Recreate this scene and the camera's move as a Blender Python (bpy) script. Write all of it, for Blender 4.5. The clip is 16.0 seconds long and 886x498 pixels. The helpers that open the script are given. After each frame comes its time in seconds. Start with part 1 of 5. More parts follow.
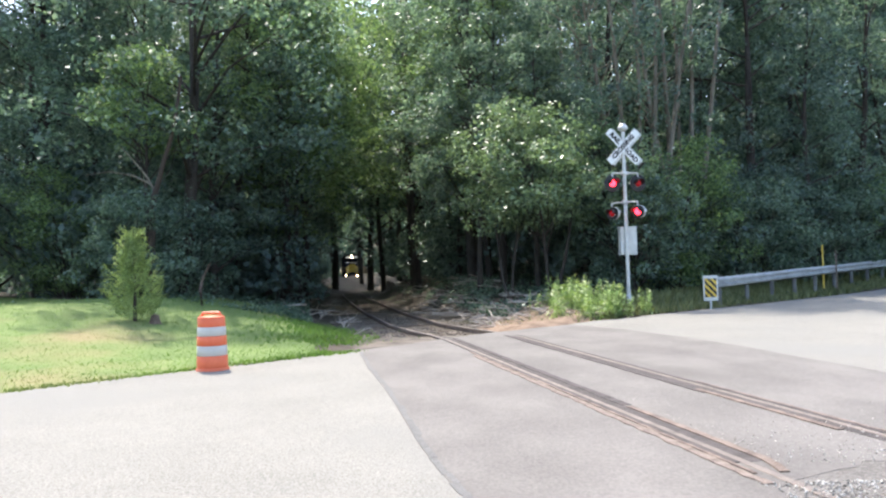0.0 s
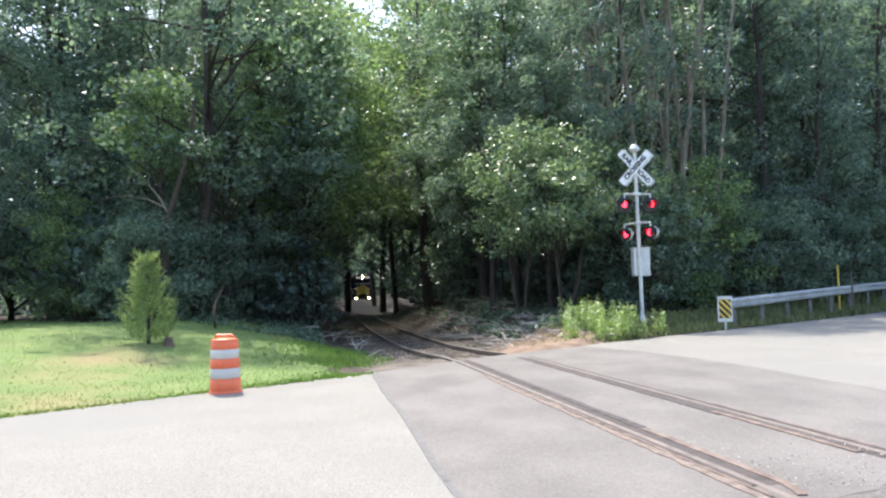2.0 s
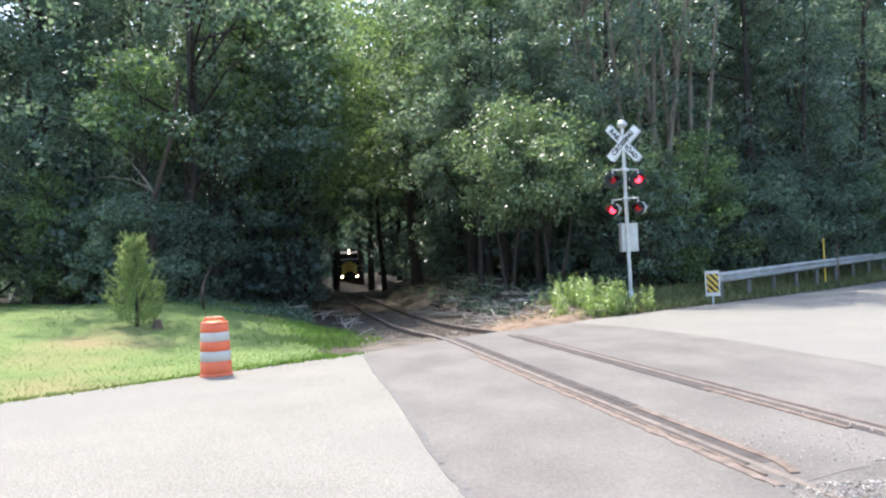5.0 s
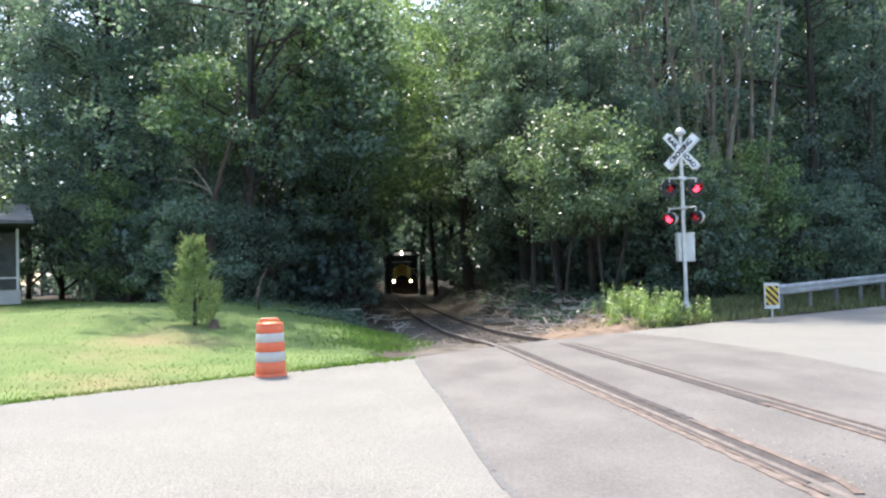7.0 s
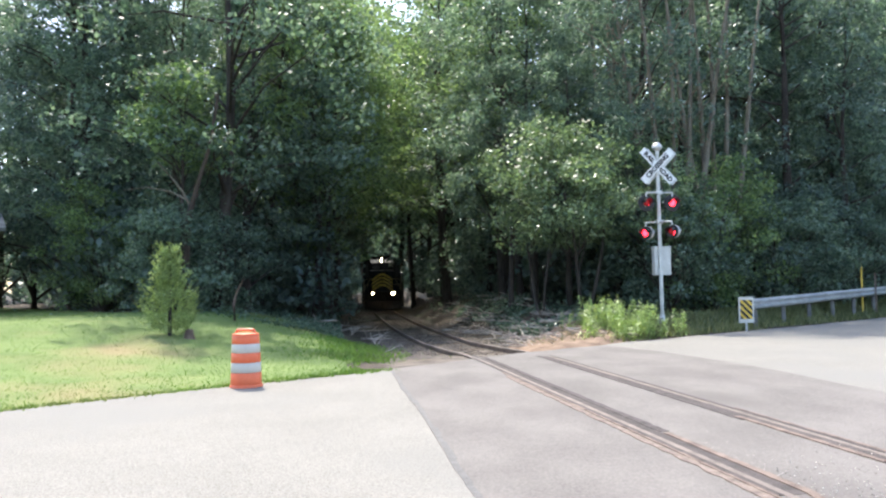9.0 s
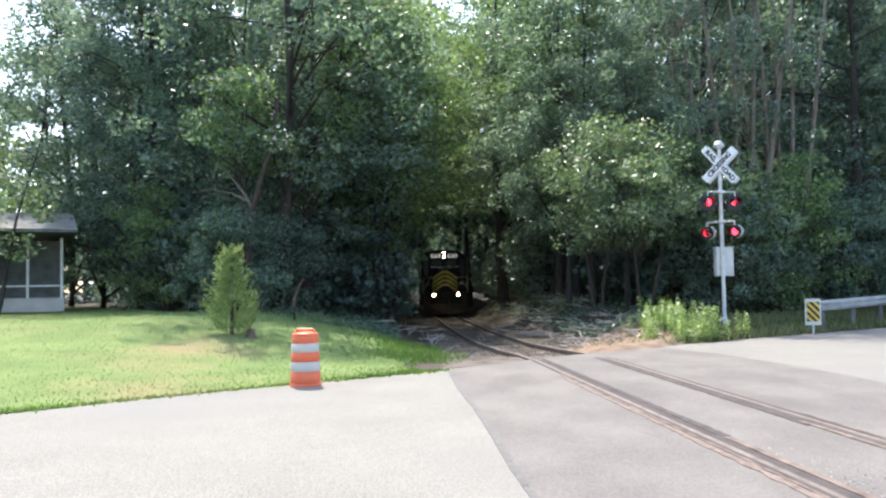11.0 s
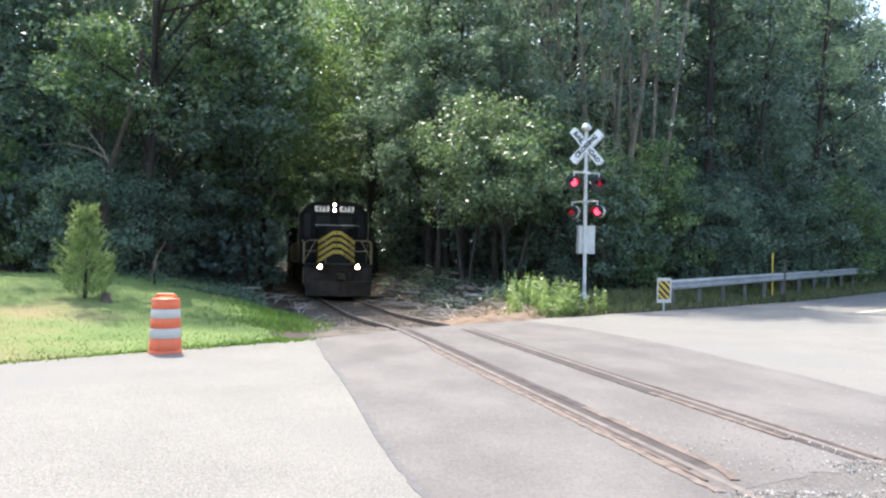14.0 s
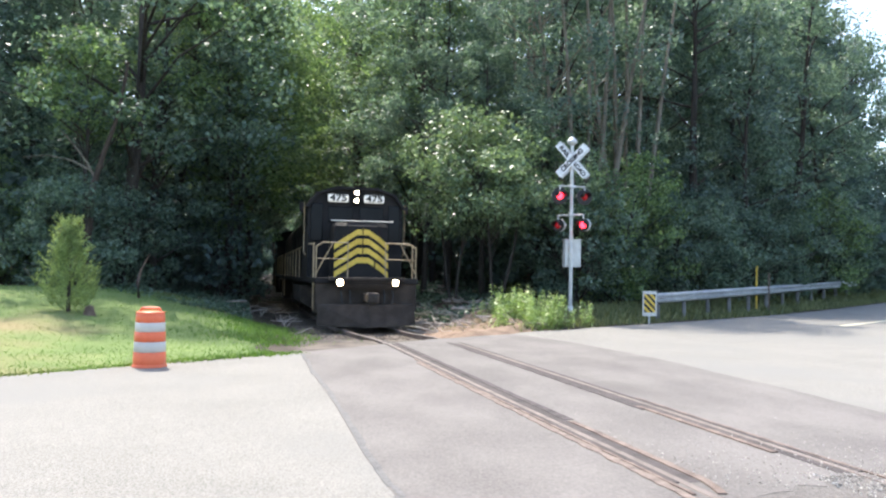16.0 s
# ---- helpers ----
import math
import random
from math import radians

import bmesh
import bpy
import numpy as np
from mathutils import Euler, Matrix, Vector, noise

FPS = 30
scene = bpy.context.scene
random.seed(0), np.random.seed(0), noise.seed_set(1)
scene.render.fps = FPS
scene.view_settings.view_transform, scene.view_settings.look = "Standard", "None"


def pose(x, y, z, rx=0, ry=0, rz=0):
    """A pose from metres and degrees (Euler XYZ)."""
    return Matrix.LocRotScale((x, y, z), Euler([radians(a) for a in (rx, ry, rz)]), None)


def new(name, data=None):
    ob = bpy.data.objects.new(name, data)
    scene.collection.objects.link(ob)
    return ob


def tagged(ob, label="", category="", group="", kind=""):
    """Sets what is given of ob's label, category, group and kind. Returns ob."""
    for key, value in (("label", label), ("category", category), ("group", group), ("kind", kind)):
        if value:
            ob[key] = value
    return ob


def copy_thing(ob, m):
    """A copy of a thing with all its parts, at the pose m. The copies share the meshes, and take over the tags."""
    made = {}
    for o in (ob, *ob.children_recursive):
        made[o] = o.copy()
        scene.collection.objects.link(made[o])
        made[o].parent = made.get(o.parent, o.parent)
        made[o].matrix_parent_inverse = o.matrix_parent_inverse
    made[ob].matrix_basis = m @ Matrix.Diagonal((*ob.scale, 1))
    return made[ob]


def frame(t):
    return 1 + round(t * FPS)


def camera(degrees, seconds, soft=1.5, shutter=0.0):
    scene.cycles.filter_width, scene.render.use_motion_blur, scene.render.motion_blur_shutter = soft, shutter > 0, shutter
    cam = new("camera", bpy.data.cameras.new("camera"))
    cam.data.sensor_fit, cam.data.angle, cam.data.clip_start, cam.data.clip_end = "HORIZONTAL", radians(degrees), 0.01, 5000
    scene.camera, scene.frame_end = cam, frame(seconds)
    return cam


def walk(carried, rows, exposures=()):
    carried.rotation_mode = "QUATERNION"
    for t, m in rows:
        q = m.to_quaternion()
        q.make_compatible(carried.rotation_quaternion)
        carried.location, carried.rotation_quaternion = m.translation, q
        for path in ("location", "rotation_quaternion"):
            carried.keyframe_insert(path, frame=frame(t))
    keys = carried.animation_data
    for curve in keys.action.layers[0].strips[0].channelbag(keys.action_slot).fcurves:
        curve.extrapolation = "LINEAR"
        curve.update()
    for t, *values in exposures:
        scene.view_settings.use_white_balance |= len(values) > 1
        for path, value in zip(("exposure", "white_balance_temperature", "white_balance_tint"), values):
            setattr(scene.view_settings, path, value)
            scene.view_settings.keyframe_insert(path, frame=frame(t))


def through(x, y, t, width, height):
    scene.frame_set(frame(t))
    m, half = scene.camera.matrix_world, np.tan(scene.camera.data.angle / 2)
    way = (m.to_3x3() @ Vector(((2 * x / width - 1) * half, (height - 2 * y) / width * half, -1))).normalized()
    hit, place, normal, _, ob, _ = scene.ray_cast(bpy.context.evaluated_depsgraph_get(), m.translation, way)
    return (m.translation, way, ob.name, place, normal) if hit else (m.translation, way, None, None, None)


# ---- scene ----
cam = camera(58.0, 16.0, soft=2.3)


def aim(x, y, z, yaw, pitch, roll):
    """A hand-held camera: yaw to the left, pitch up, lean."""
    return pose(x, y, z, 90 + pitch, 0, yaw) @ pose(0, 0, 0, 0, 0, roll)


# seconds, x, y, z, yaw, pitch, roll
PATH = [
    (0, 0.048, -0.012, 1.557, -0.05, 1.35, -1.85),
    (0.5, 0.041, -0.016, 1.556, -0.24, 2.05, -0.93),
    (1, 0.036, -0.020, 1.556, -0.72, 2.83, -2.41),
    (1.5, 0.038, -0.010, 1.557, 0.43, 2.88, -2.44),
    (2, 0.047, -0.019, 1.557, 0.78, 2.94, -2.06),
    (2.5, 0.059, -0.018, 1.557, 1.39, 2.24, -1.97),
    (3, 0.056, -0.012, 1.558, -0.61, 2.68, -2.03),
    (3.2, 0.037, -0.009, 1.558, -0.92, 3.52, -2.15),
    (5.3, -0.002, 0.018, 1.618, 0.42, 1.08, -3.17),
    (5.5, -0.023, 0.016, 1.619, 1.17, 1.14, -3.33),
    (6, -0.017, 0.012, 1.618, 2.95, -0.08, -2.50),
    (6.5, -0.014, 0.011, 1.619, 3.22, 0.70, -2.30),
    (7, -0.016, 0.012, 1.619, 3.64, 1.75, -1.63),
    (7.5, -0.021, 0.010, 1.619, 3.97, 1.52, -2.15),
    (8, -0.019, 0.007, 1.619, 2.64, 1.72, -2.65),
    (8.5, -0.024, -0.000, 1.619, 2.39, 3.31, -1.59),
    (8.7, -0.015, 0.003, 1.617, 2.04, 2.51, -1.18),
    (10.8, -0.018, -0.021, 1.625, 4.74, 3.31, -0.80),
    (11, -0.006, -0.014, 1.624, 6.14, 2.66, -1.04),
    (11.5, 0.012, -0.005, 1.625, 6.44, 1.31, -1.70),
    (12, 0.020, 0.021, 1.626, -0.27, 0.57, 0.16),
    (12.5, 0.002, 0.009, 1.625, -1.58, 0.52, -0.60),
    (13, -0.026, 0.001, 1.623, -2.78, 1.80, 0.47),
    (13.5, -0.003, 0.005, 1.625, -1.80, 2.88, -0.51),
    (14, -0.032, 0.005, 1.622, -3.14, 0.54, 0.86),
    (14.5, -0.024, 0.006, 1.624, -2.49, 1.21, 0.49),
    (15, -0.021, 0.008, 1.625, -5.28, 1.16, 1.83),
    (15.5, -0.045, 0.017, 1.625, -4.71, 2.41, 0.23),
    (16, -0.048, 0.007, 1.625, -4.14, 1.49, 0.92),
]
walk(cam, [(t, aim(*row)) for t, *row in PATH], exposures=[(0.0, 1.93), (16.0, 1.93)])

# ---- light ----
SUN_AZ, SUN_EL = radians(-24), radians(58)   # from +y, clockwise; height
to_sun = Vector((math.sin(SUN_AZ) * math.cos(SUN_EL), math.cos(SUN_AZ) * math.cos(SUN_EL), math.sin(SUN_EL)))
world = bpy.data.worlds.new("sky")
scene.world = world
world.use_nodes = True
sky = world.node_tree.nodes.new("ShaderNodeTexSky")
sky.sky_type, sky.sun_disc = "NISHITA", False
sky.sun_elevation, sky.sun_rotation = SUN_EL, SUN_AZ
sky.air_density, sky.dust_density, sky.ozone_density = 1.0, 2.0, 1.0
world.node_tree.links.new(sky.outputs[0], world.node_tree.nodes["Background"].inputs[0])
world.node_tree.nodes["Background"].inputs[1].default_value = 0.15
sun = new("sun", bpy.data.lights.new("sun", "SUN"))
sun.data.energy, sun.data.angle, sun.data.color = 2.55, radians(0.6), (1.0, 0.94, 0.84)
sun.matrix_world = to_sun.to_track_quat("Z", "Y").to_matrix().to_4x4()


# ---- materials ----
def mat(name, dark, light, scale=4.0, rough=0.8, metal=0.0, bump=0.3, fine=60.0, island=0.0, spec=0.3, stretch=(1, 1, 1), patch=None, space="Object", obj=0.0, fw=0.6):
    """Two colours mixed by noise at two scales, with fine relief. patch: a third colour in larger stains."""
    m = bpy.data.materials.new(name)
    m.use_nodes = True
    nt = m.node_tree
    N, L = nt.nodes, nt.links
    b = N["Principled BSDF"]
    b.inputs["Roughness"].default_value, b.inputs["Metallic"].default_value = rough, metal
    b.inputs["Specular IOR Level"].default_value = spec
    tc = N.new("ShaderNodeTexCoord")
    mp = N.new("ShaderNodeMapping")
    mp.inputs["Scale"].default_value = stretch
    L.new(tc.outputs[space], mp.inputs[0])
    n1, n2 = N.new("ShaderNodeTexNoise"), N.new("ShaderNodeTexNoise")
    for n, s, d in ((n1, scale, 5.0), (n2, fine, 3.0)):
        n.inputs["Scale"].default_value, n.inputs["Detail"].default_value = s, d
        L.new(mp.outputs[0], n.inputs["Vector"])
    add = N.new("ShaderNodeMath")
    add.operation = "MULTIPLY_ADD"
    L.new(n2.outputs[0], add.inputs[0])
    add.inputs[1].default_value = fw
    broad = N.new("ShaderNodeMath")
    broad.operation = "MULTIPLY"
    broad.inputs[1].default_value = 1.6 - fw
    L.new(n1.outputs[0], broad.inputs[0])
    L.new(broad.outputs[0], add.inputs[2])
    value = add.outputs[0]
    ramp = N.new("ShaderNodeValToRGB")
    ramp.color_ramp.elements[0].position, ramp.color_ramp.elements[1].position = 0.55, 1.05
    ramp.color_ramp.elements[0].color, ramp.color_ramp.elements[1].color = (*dark, 1), (*light, 1)
    if island or obj:
        g = N.new("ShaderNodeNewGeometry" if island else "ShaderNodeObjectInfo")
        a2 = N.new("ShaderNodeMath")
        a2.operation = "MULTIPLY_ADD"
        L.new(g.outputs["Random Per Island" if island else "Random"], a2.inputs[0])
        a2.inputs[1].default_value = island or obj
        a3 = N.new("ShaderNodeMath")
        a3.operation = "SUBTRACT"
        L.new(value, a2.inputs[2])
        L.new(a2.outputs[0], a3.inputs[0])
        a3.inputs[1].default_value = (island or obj) / 2
        value = a3.outputs[0]
    L.new(value, ramp.inputs[0])
    colour = ramp.outputs[0]
    if patch:
        n3, r3, mix = N.new("ShaderNodeTexNoise"), N.new("ShaderNodeValToRGB"), N.new("ShaderNodeMix")
        n3.inputs["Scale"].default_value, n3.inputs["Detail"].default_value = patch[1], 4.0
        L.new(mp.outputs[0], n3.inputs["Vector"])
        r3.color_ramp.elements[0].position, r3.color_ramp.elements[1].position = patch[2], patch[2] + 0.16
        L.new(n3.outputs[0], r3.inputs[0])
        mix.data_type = "RGBA"
        L.new(r3.outputs[0], mix.inputs[0])
        L.new(colour, mix.inputs[6])
        mix.inputs[7].default_value = (*patch[0], 1)
        colour = mix.outputs[2]
    L.new(colour, b.inputs["Base Color"])
    if bump:
        bp = N.new("ShaderNodeBump")
        bp.inputs["Strength"].default_value, bp.inputs["Distance"].default_value = bump, 0.02
        L.new(n2.outputs[0], bp.inputs["Height"])
        L.new(bp.outputs[0], b.inputs["Normal"])
    return m


def leaf_mat(name, dark, light, through=0.35, rough=0.43, patch=None):
    """Leaves: colour by leaf and by clump, some light passing through."""
    m = mat(name, dark, light, scale=0.5, rough=rough, bump=0.0, fine=7.0, island=0.55, spec=0.42, patch=patch)
    N, L = m.node_tree.nodes, m.node_tree.links
    b, out = N["Principled BSDF"], N["Material Output"]
    tr, mx = N.new("ShaderNodeBsdfTranslucent"), N.new("ShaderNodeMixShader")
    mx.inputs[0].default_value = through
    warm = N.new("ShaderNodeMix")
    warm.data_type, warm.blend_type = "RGBA", "MULTIPLY"
    warm.inputs[0].default_value = 1.0
    warm.inputs[7].default_value = (1.2, 1.3, 0.85, 1)
    source = b.inputs["Base Color"].links[0].from_socket
    L.new(source, warm.inputs[6])
    L.new(warm.outputs[2], tr.inputs[0])
    L.new(b.outputs[0], mx.inputs[1])
    L.new(tr.outputs[0], mx.inputs[2])
    L.new(mx.outputs[0], out.inputs[0])
    return m


def glow(name, colour, strength, base=(0.5, 0.5, 0.5)):
    m = bpy.data.materials.new(name)
    m.use_nodes = True
    b = m.node_tree.nodes["Principled BSDF"]
    b.inputs["Base Color"].default_value = (*base, 1)
    b.inputs["Roughness"].default_value = 0.15
    b.inputs["Emission Color"].default_value = (*colour, 1)
    b.inputs["Emission Strength"].default_value = strength
    return m


M_SOIL = mat("forest_soil", (0.022, 0.018, 0.014), (0.08, 0.062, 0.046), 1.3, 0.95, bump=0.8, fine=25, patch=((0.05, 0.06, 0.025), 0.35, 0.56))
M_TURF = mat("turf", (0.080, 0.125, 0.032), (0.145, 0.195, 0.06), 0.9, 0.95, bump=0.8, fine=30, patch=((0.20, 0.165, 0.08), 0.22, 0.53))
M_GRASS = leaf_mat("grass_blades", (0.078, 0.148, 0.024), (0.152, 0.242, 0.046), 0.3, 0.6, patch=((0.205, 0.185, 0.072), 0.22, 0.56))
M_VERGE = leaf_mat("verge_grass_blades", (0.075, 0.095, 0.04), (0.20, 0.21, 0.095), 0.3, 0.6)
# guardrail posts and blocks: galvanised steel with their shade put into the colour
M_POST = mat("shade_dark_steel_post", (0.10, 0.10, 0.10), (0.20, 0.20, 0.195), 4, 0.7, 0.3, 0.3)
M_ROAD = mat("worn_chip_seal", (0.113, 0.107, 0.095), (0.240, 0.228, 0.203), 0.8, 0.9, bump=0.5, fine=58, fw=1.35, patch=((0.174, 0.168, 0.154), 0.25, 0.50))
M_ASPHALT = mat("patched_asphalt", (0.094, 0.085, 0.079), (0.160, 0.146, 0.135), 1.1, 0.88, bump=0.4, fine=48, fw=0.75, patch=((0.100, 0.090, 0.083), 0.5, 0.55), stretch=(1, 0.6, 1))
M_SEAM = mat("tar_seam", (0.075, 0.073, 0.072), (0.12, 0.116, 0.114), 8, 0.7, bump=0.4)
M_BED = mat("dirt_and_ballast", (0.045, 0.038, 0.032), (0.16, 0.132, 0.108), 1.8, 0.95, bump=0.9, fine=22, patch=((0.11, 0.085, 0.065), 0.4, 0.6))
M_SAND = mat("reddish_gravel", (0.095, 0.062, 0.042), (0.24, 0.17, 0.122), 2.5, 0.95, bump=0.9, fine=30)
M_STONE = mat("pale_ballast_stone", (0.17, 0.155, 0.135), (0.48, 0.45, 0.405), 6, 0.9, bump=0.5, fine=50, island=0.7)
M_BED_STONE = mat("brown_bed_stone", (0.055, 0.045, 0.036), (0.19, 0.155, 0.12), 6, 0.92, bump=0.5, fine=50, island=0.7)
M_RUST = mat("rusty_steel", (0.080, 0.058, 0.047), (0.205, 0.155, 0.128), 5, 0.85, 0.1, 0.5, 60, stretch=(1, 1, 1))
M_HEAD = mat("worn_rail_head", (0.085, 0.070, 0.062), (0.19, 0.156, 0.136), 6, 0.7, 0.15, 0.2, 60)
M_RUBBER = mat("dark_flangeway_filler", (0.030, 0.025, 0.024), (0.075, 0.063, 0.060), 5, 0.85, bump=0.5)
M_TIE = mat("creosoted_tie", (0.035, 0.025, 0.018), (0.12, 0.09, 0.065), 4, 0.95, bump=0.8, fine=30, stretch=(1, 6, 6))
M_BARK = mat("bark", (0.018, 0.015, 0.013), (0.075, 0.062, 0.052), 3, 0.95, bump=1.0, fine=18, stretch=(3, 3, 0.6))
M_PALEBARK = mat("pale_bark", (0.10, 0.086, 0.068), (0.26, 0.225, 0.175), 3, 0.95, bump=0.8, fine=18, stretch=(3, 3, 0.6))
M_STICK = mat("bleached_wood", (0.20, 0.16, 0.13), (0.46, 0.40, 0.34), 4, 0.9, bump=0.6, fine=30)
M_LEAF_A = leaf_mat("maple_leaves", (0.058, 0.100, 0.083), (0.188, 0.252, 0.200), 0.5)
M_LEAF_B = leaf_mat("bluish_leaves", (0.053, 0.089, 0.088), (0.163, 0.220, 0.204), 0.5)
M_LEAF_C = leaf_mat("light_leaves", (0.075, 0.125, 0.058), (0.220, 0.300, 0.142), 0.52)
# glossy leaves whose base colour is paled to carry sunlight and glints
M_LEAF_D = leaf_mat("sunlit_pale_glossy_leaves", (0.074, 0.116, 0.064), (0.215, 0.285, 0.155), 0.34, 0.38)
M_JUNIPER = leaf_mat("juniper_sprays", (0.15, 0.20, 0.08), (0.38, 0.46, 0.20), 0.45, 0.6)
M_WEED = leaf_mat("weed_leaves", (0.17, 0.25, 0.08), (0.42, 0.52, 0.21), 0.4)
M_ORANGE = mat("orange_plastic", (0.66, 0.125, 0.055), (0.78, 0.18, 0.085), 3, 0.4, bump=0.08, fine=40)
M_SHEET = mat("white_reflective_sheet", (0.43, 0.40, 0.36), (0.56, 0.53, 0.48), 3, 0.35, bump=0.05)
M_BLACKRUB = mat("black_rubber", (0.02, 0.02, 0.02), (0.05, 0.05, 0.05), 5, 0.85)
M_ALU = mat("weathered_aluminium", (0.42, 0.42, 0.41), (0.62, 0.62, 0.60), 3, 0.5, 0.55, 0.15, 50)
M_GALV = mat("galvanised_steel", (0.42, 0.44, 0.45), (0.66, 0.68, 0.69), 2.5, 0.5, 0.2, 0.15, 50)
M_WHITE = mat("white_paint", (0.66, 0.66, 0.64), (0.82, 0.82, 0.80), 3, 0.5, bump=0.1)
M_BLACK = mat("black_paint", (0.012, 0.012, 0.013), (0.035, 0.033, 0.032), 3, 0.5, bump=0.1)
M_LOCO = mat("sooty_black_paint", (0.008, 0.008, 0.009), (0.026, 0.023, 0.022), 1.5, 0.6, spec=0.12, bump=0.1, patch=((0.045, 0.036, 0.030), 0.8, 0.60))
M_UNDER = mat("grimy_running_gear", (0.02, 0.017, 0.014), (0.075, 0.06, 0.05), 3, 0.85, 0.2, 0.4, 40)
M_YELLOW = mat("yellow_paint", (0.55, 0.35, 0.05), (0.72, 0.50, 0.09), 3, 0.5, bump=0.1)
M_RAILING = mat("yellowed_handrail_paint", (0.26, 0.18, 0.10), (0.44, 0.33, 0.20), 6, 0.5, bump=0.1)
# dark steel; the brown tint paints in the flare of the lamps
M_PLOW = mat("flare_brown_steel_plow", (0.020, 0.016, 0.013), (0.062, 0.047, 0.037), 3, 0.7, 0.3, 0.3)
M_GLASS = mat("dark_window_glass", (0.006, 0.007, 0.009), (0.012, 0.013, 0.016), 2, 0.2, spec=0.10, bump=0)
M_HEADLAMP = glow("headlamp_glow", (1.0, 0.80, 0.52), 16)
M_DITCH = glow("ditch_lamp_glow", (1.0, 0.70, 0.36), 34)
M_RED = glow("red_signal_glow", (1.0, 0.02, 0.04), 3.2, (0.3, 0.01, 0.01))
M_REDDIM = glow("red_signal_dim", (1.0, 0.02, 0.03), 0.35, (0.25, 0.01, 0.012))
M_SIDING = mat("pale_siding", (0.50, 0.46, 0.43), (0.66, 0.62, 0.58), 2, 0.7, bump=0.1)
M_ROOF = mat("grey_shingles", (0.11, 0.11, 0.11), (0.24, 0.24, 0.23), 3, 0.9, bump=0.6, fine=30)
M_SHUTTER = mat("dark_red_shutter", (0.12, 0.03, 0.03), (0.19, 0.05, 0.05), 3, 0.6)
M_SCREEN = mat("porch_screen", (0.06, 0.065, 0.06), (0.12, 0.12, 0.11), 3, 0.7)


# ---- mesh helpers ----
def part(name, bm, material, parent=None, label=""):
    me = bpy.data.meshes.new(name)
    bm.normal_update()
    bm.to_mesh(me)
    bm.free()
    me.materials.append(material)
    ob = new(name, me)
    if parent is not None:
        ob.parent = parent
    if label:
        ob["label"] = label
    return ob


def raw(name, verts, faces, material, parent=None, label="", smooth=False):
    me = bpy.data.meshes.new(name)
    me.from_pydata([tuple(v) for v in verts], [], [tuple(f) for f in faces])
    me.materials.append(material)
    if smooth:
        me.polygons.foreach_set("use_smooth", [True] * len(me.polygons))
    ob = new(name, me)
    if parent is not None:
        ob.parent = parent
    if label:
        ob["label"] = label
    return ob


def thing(name, m, label, category, group="", kind=""):
    ob = new(name)
    ob.empty_display_size = 0.2
    ob.matrix_world = m
    return tagged(ob, label, category, group, kind)


def box(bm, c, size, bevel=0.0, turn=None):
    r = bmesh.ops.create_cube(bm, size=1.0)["verts"]
    bmesh.ops.scale(bm, vec=size, verts=r)
    if bevel:
        es = list({e for v in r for e in v.link_edges})
        r = list({v for f in bmesh.ops.bevel(bm, geom=es, offset=bevel, segments=2, affect="EDGES", profile=0.5)["faces"] for v in f.verts} | {v for v in r if v.is_valid})
    if turn is not None:
        bmesh.ops.transform(bm, matrix=turn, verts=r)
    bmesh.ops.translate(bm, vec=c, verts=r)
    return r


def cyl(bm, a, b, r0, r1=None, seg=12, caps=True):
    a, b = Vector(a), Vector(b)
    r1 = r0 if r1 is None else r1
    m = Matrix.Translation((a + b) / 2) @ (b - a).to_track_quat("Z", "Y").to_matrix().to_4x4()
    return bmesh.ops.create_cone(bm, cap_ends=caps, segments=seg, radius1=r0, radius2=r1, depth=(b - a).length, matrix=m)["verts"]


def tube(bm, pts, r, seg=8):
    for a, b in zip(pts[:-1], pts[1:]):
        cyl(bm, a, b, r, r, seg)
    for p in pts[1:-1]:
        bmesh.ops.create_uvsphere(bm, u_segments=seg, v_segments=5, radius=r, matrix=Matrix.Translation(p))


def lathe(bm, profile, seg=28, m=None):
    """profile: (radius, height) from bottom to top."""
    rings = []
    for r, z in profile:
        rings.append([bm.verts.new((r * math.cos(2 * math.pi * k / seg), r * math.sin(2 * math.pi * k / seg), z)) for k in range(seg)])
    for a, b in zip(rings[:-1], rings[1:]):
        for k in range(seg):
            bm.faces.new((a[k], a[(k + 1) % seg], b[(k + 1) % seg], b[k]))
    bm.faces.new(rings[0][::-1])
    bm.faces.new(rings[-1])
    vs = [v for ring in rings for v in ring]
    if m is not None:
        bmesh.ops.transform(bm, matrix=m, verts=vs)
    for f in bm.faces:
        f.smooth = True
    return vs


def prism(bm, outline, depth, m=None):
    """An outline in x, z drawn out along y by depth."""
    a = [bm.verts.new((x, 0, z)) for x, z in outline]
    b = [bm.verts.new((x, depth, z)) for x, z in outline]
    n = len(a)
    bm.faces.new(a)
    bm.faces.new(b[::-1])
    for k in range(n):
        bm.faces.new((a[k], b[k], b[(k + 1) % n], a[(k + 1) % n]))
    bmesh.ops.recalc_face_normals(bm, faces=bm.faces[:])
    if m is not None:
        bmesh.ops.transform(bm, matrix=m, verts=a + b)
    return a + b


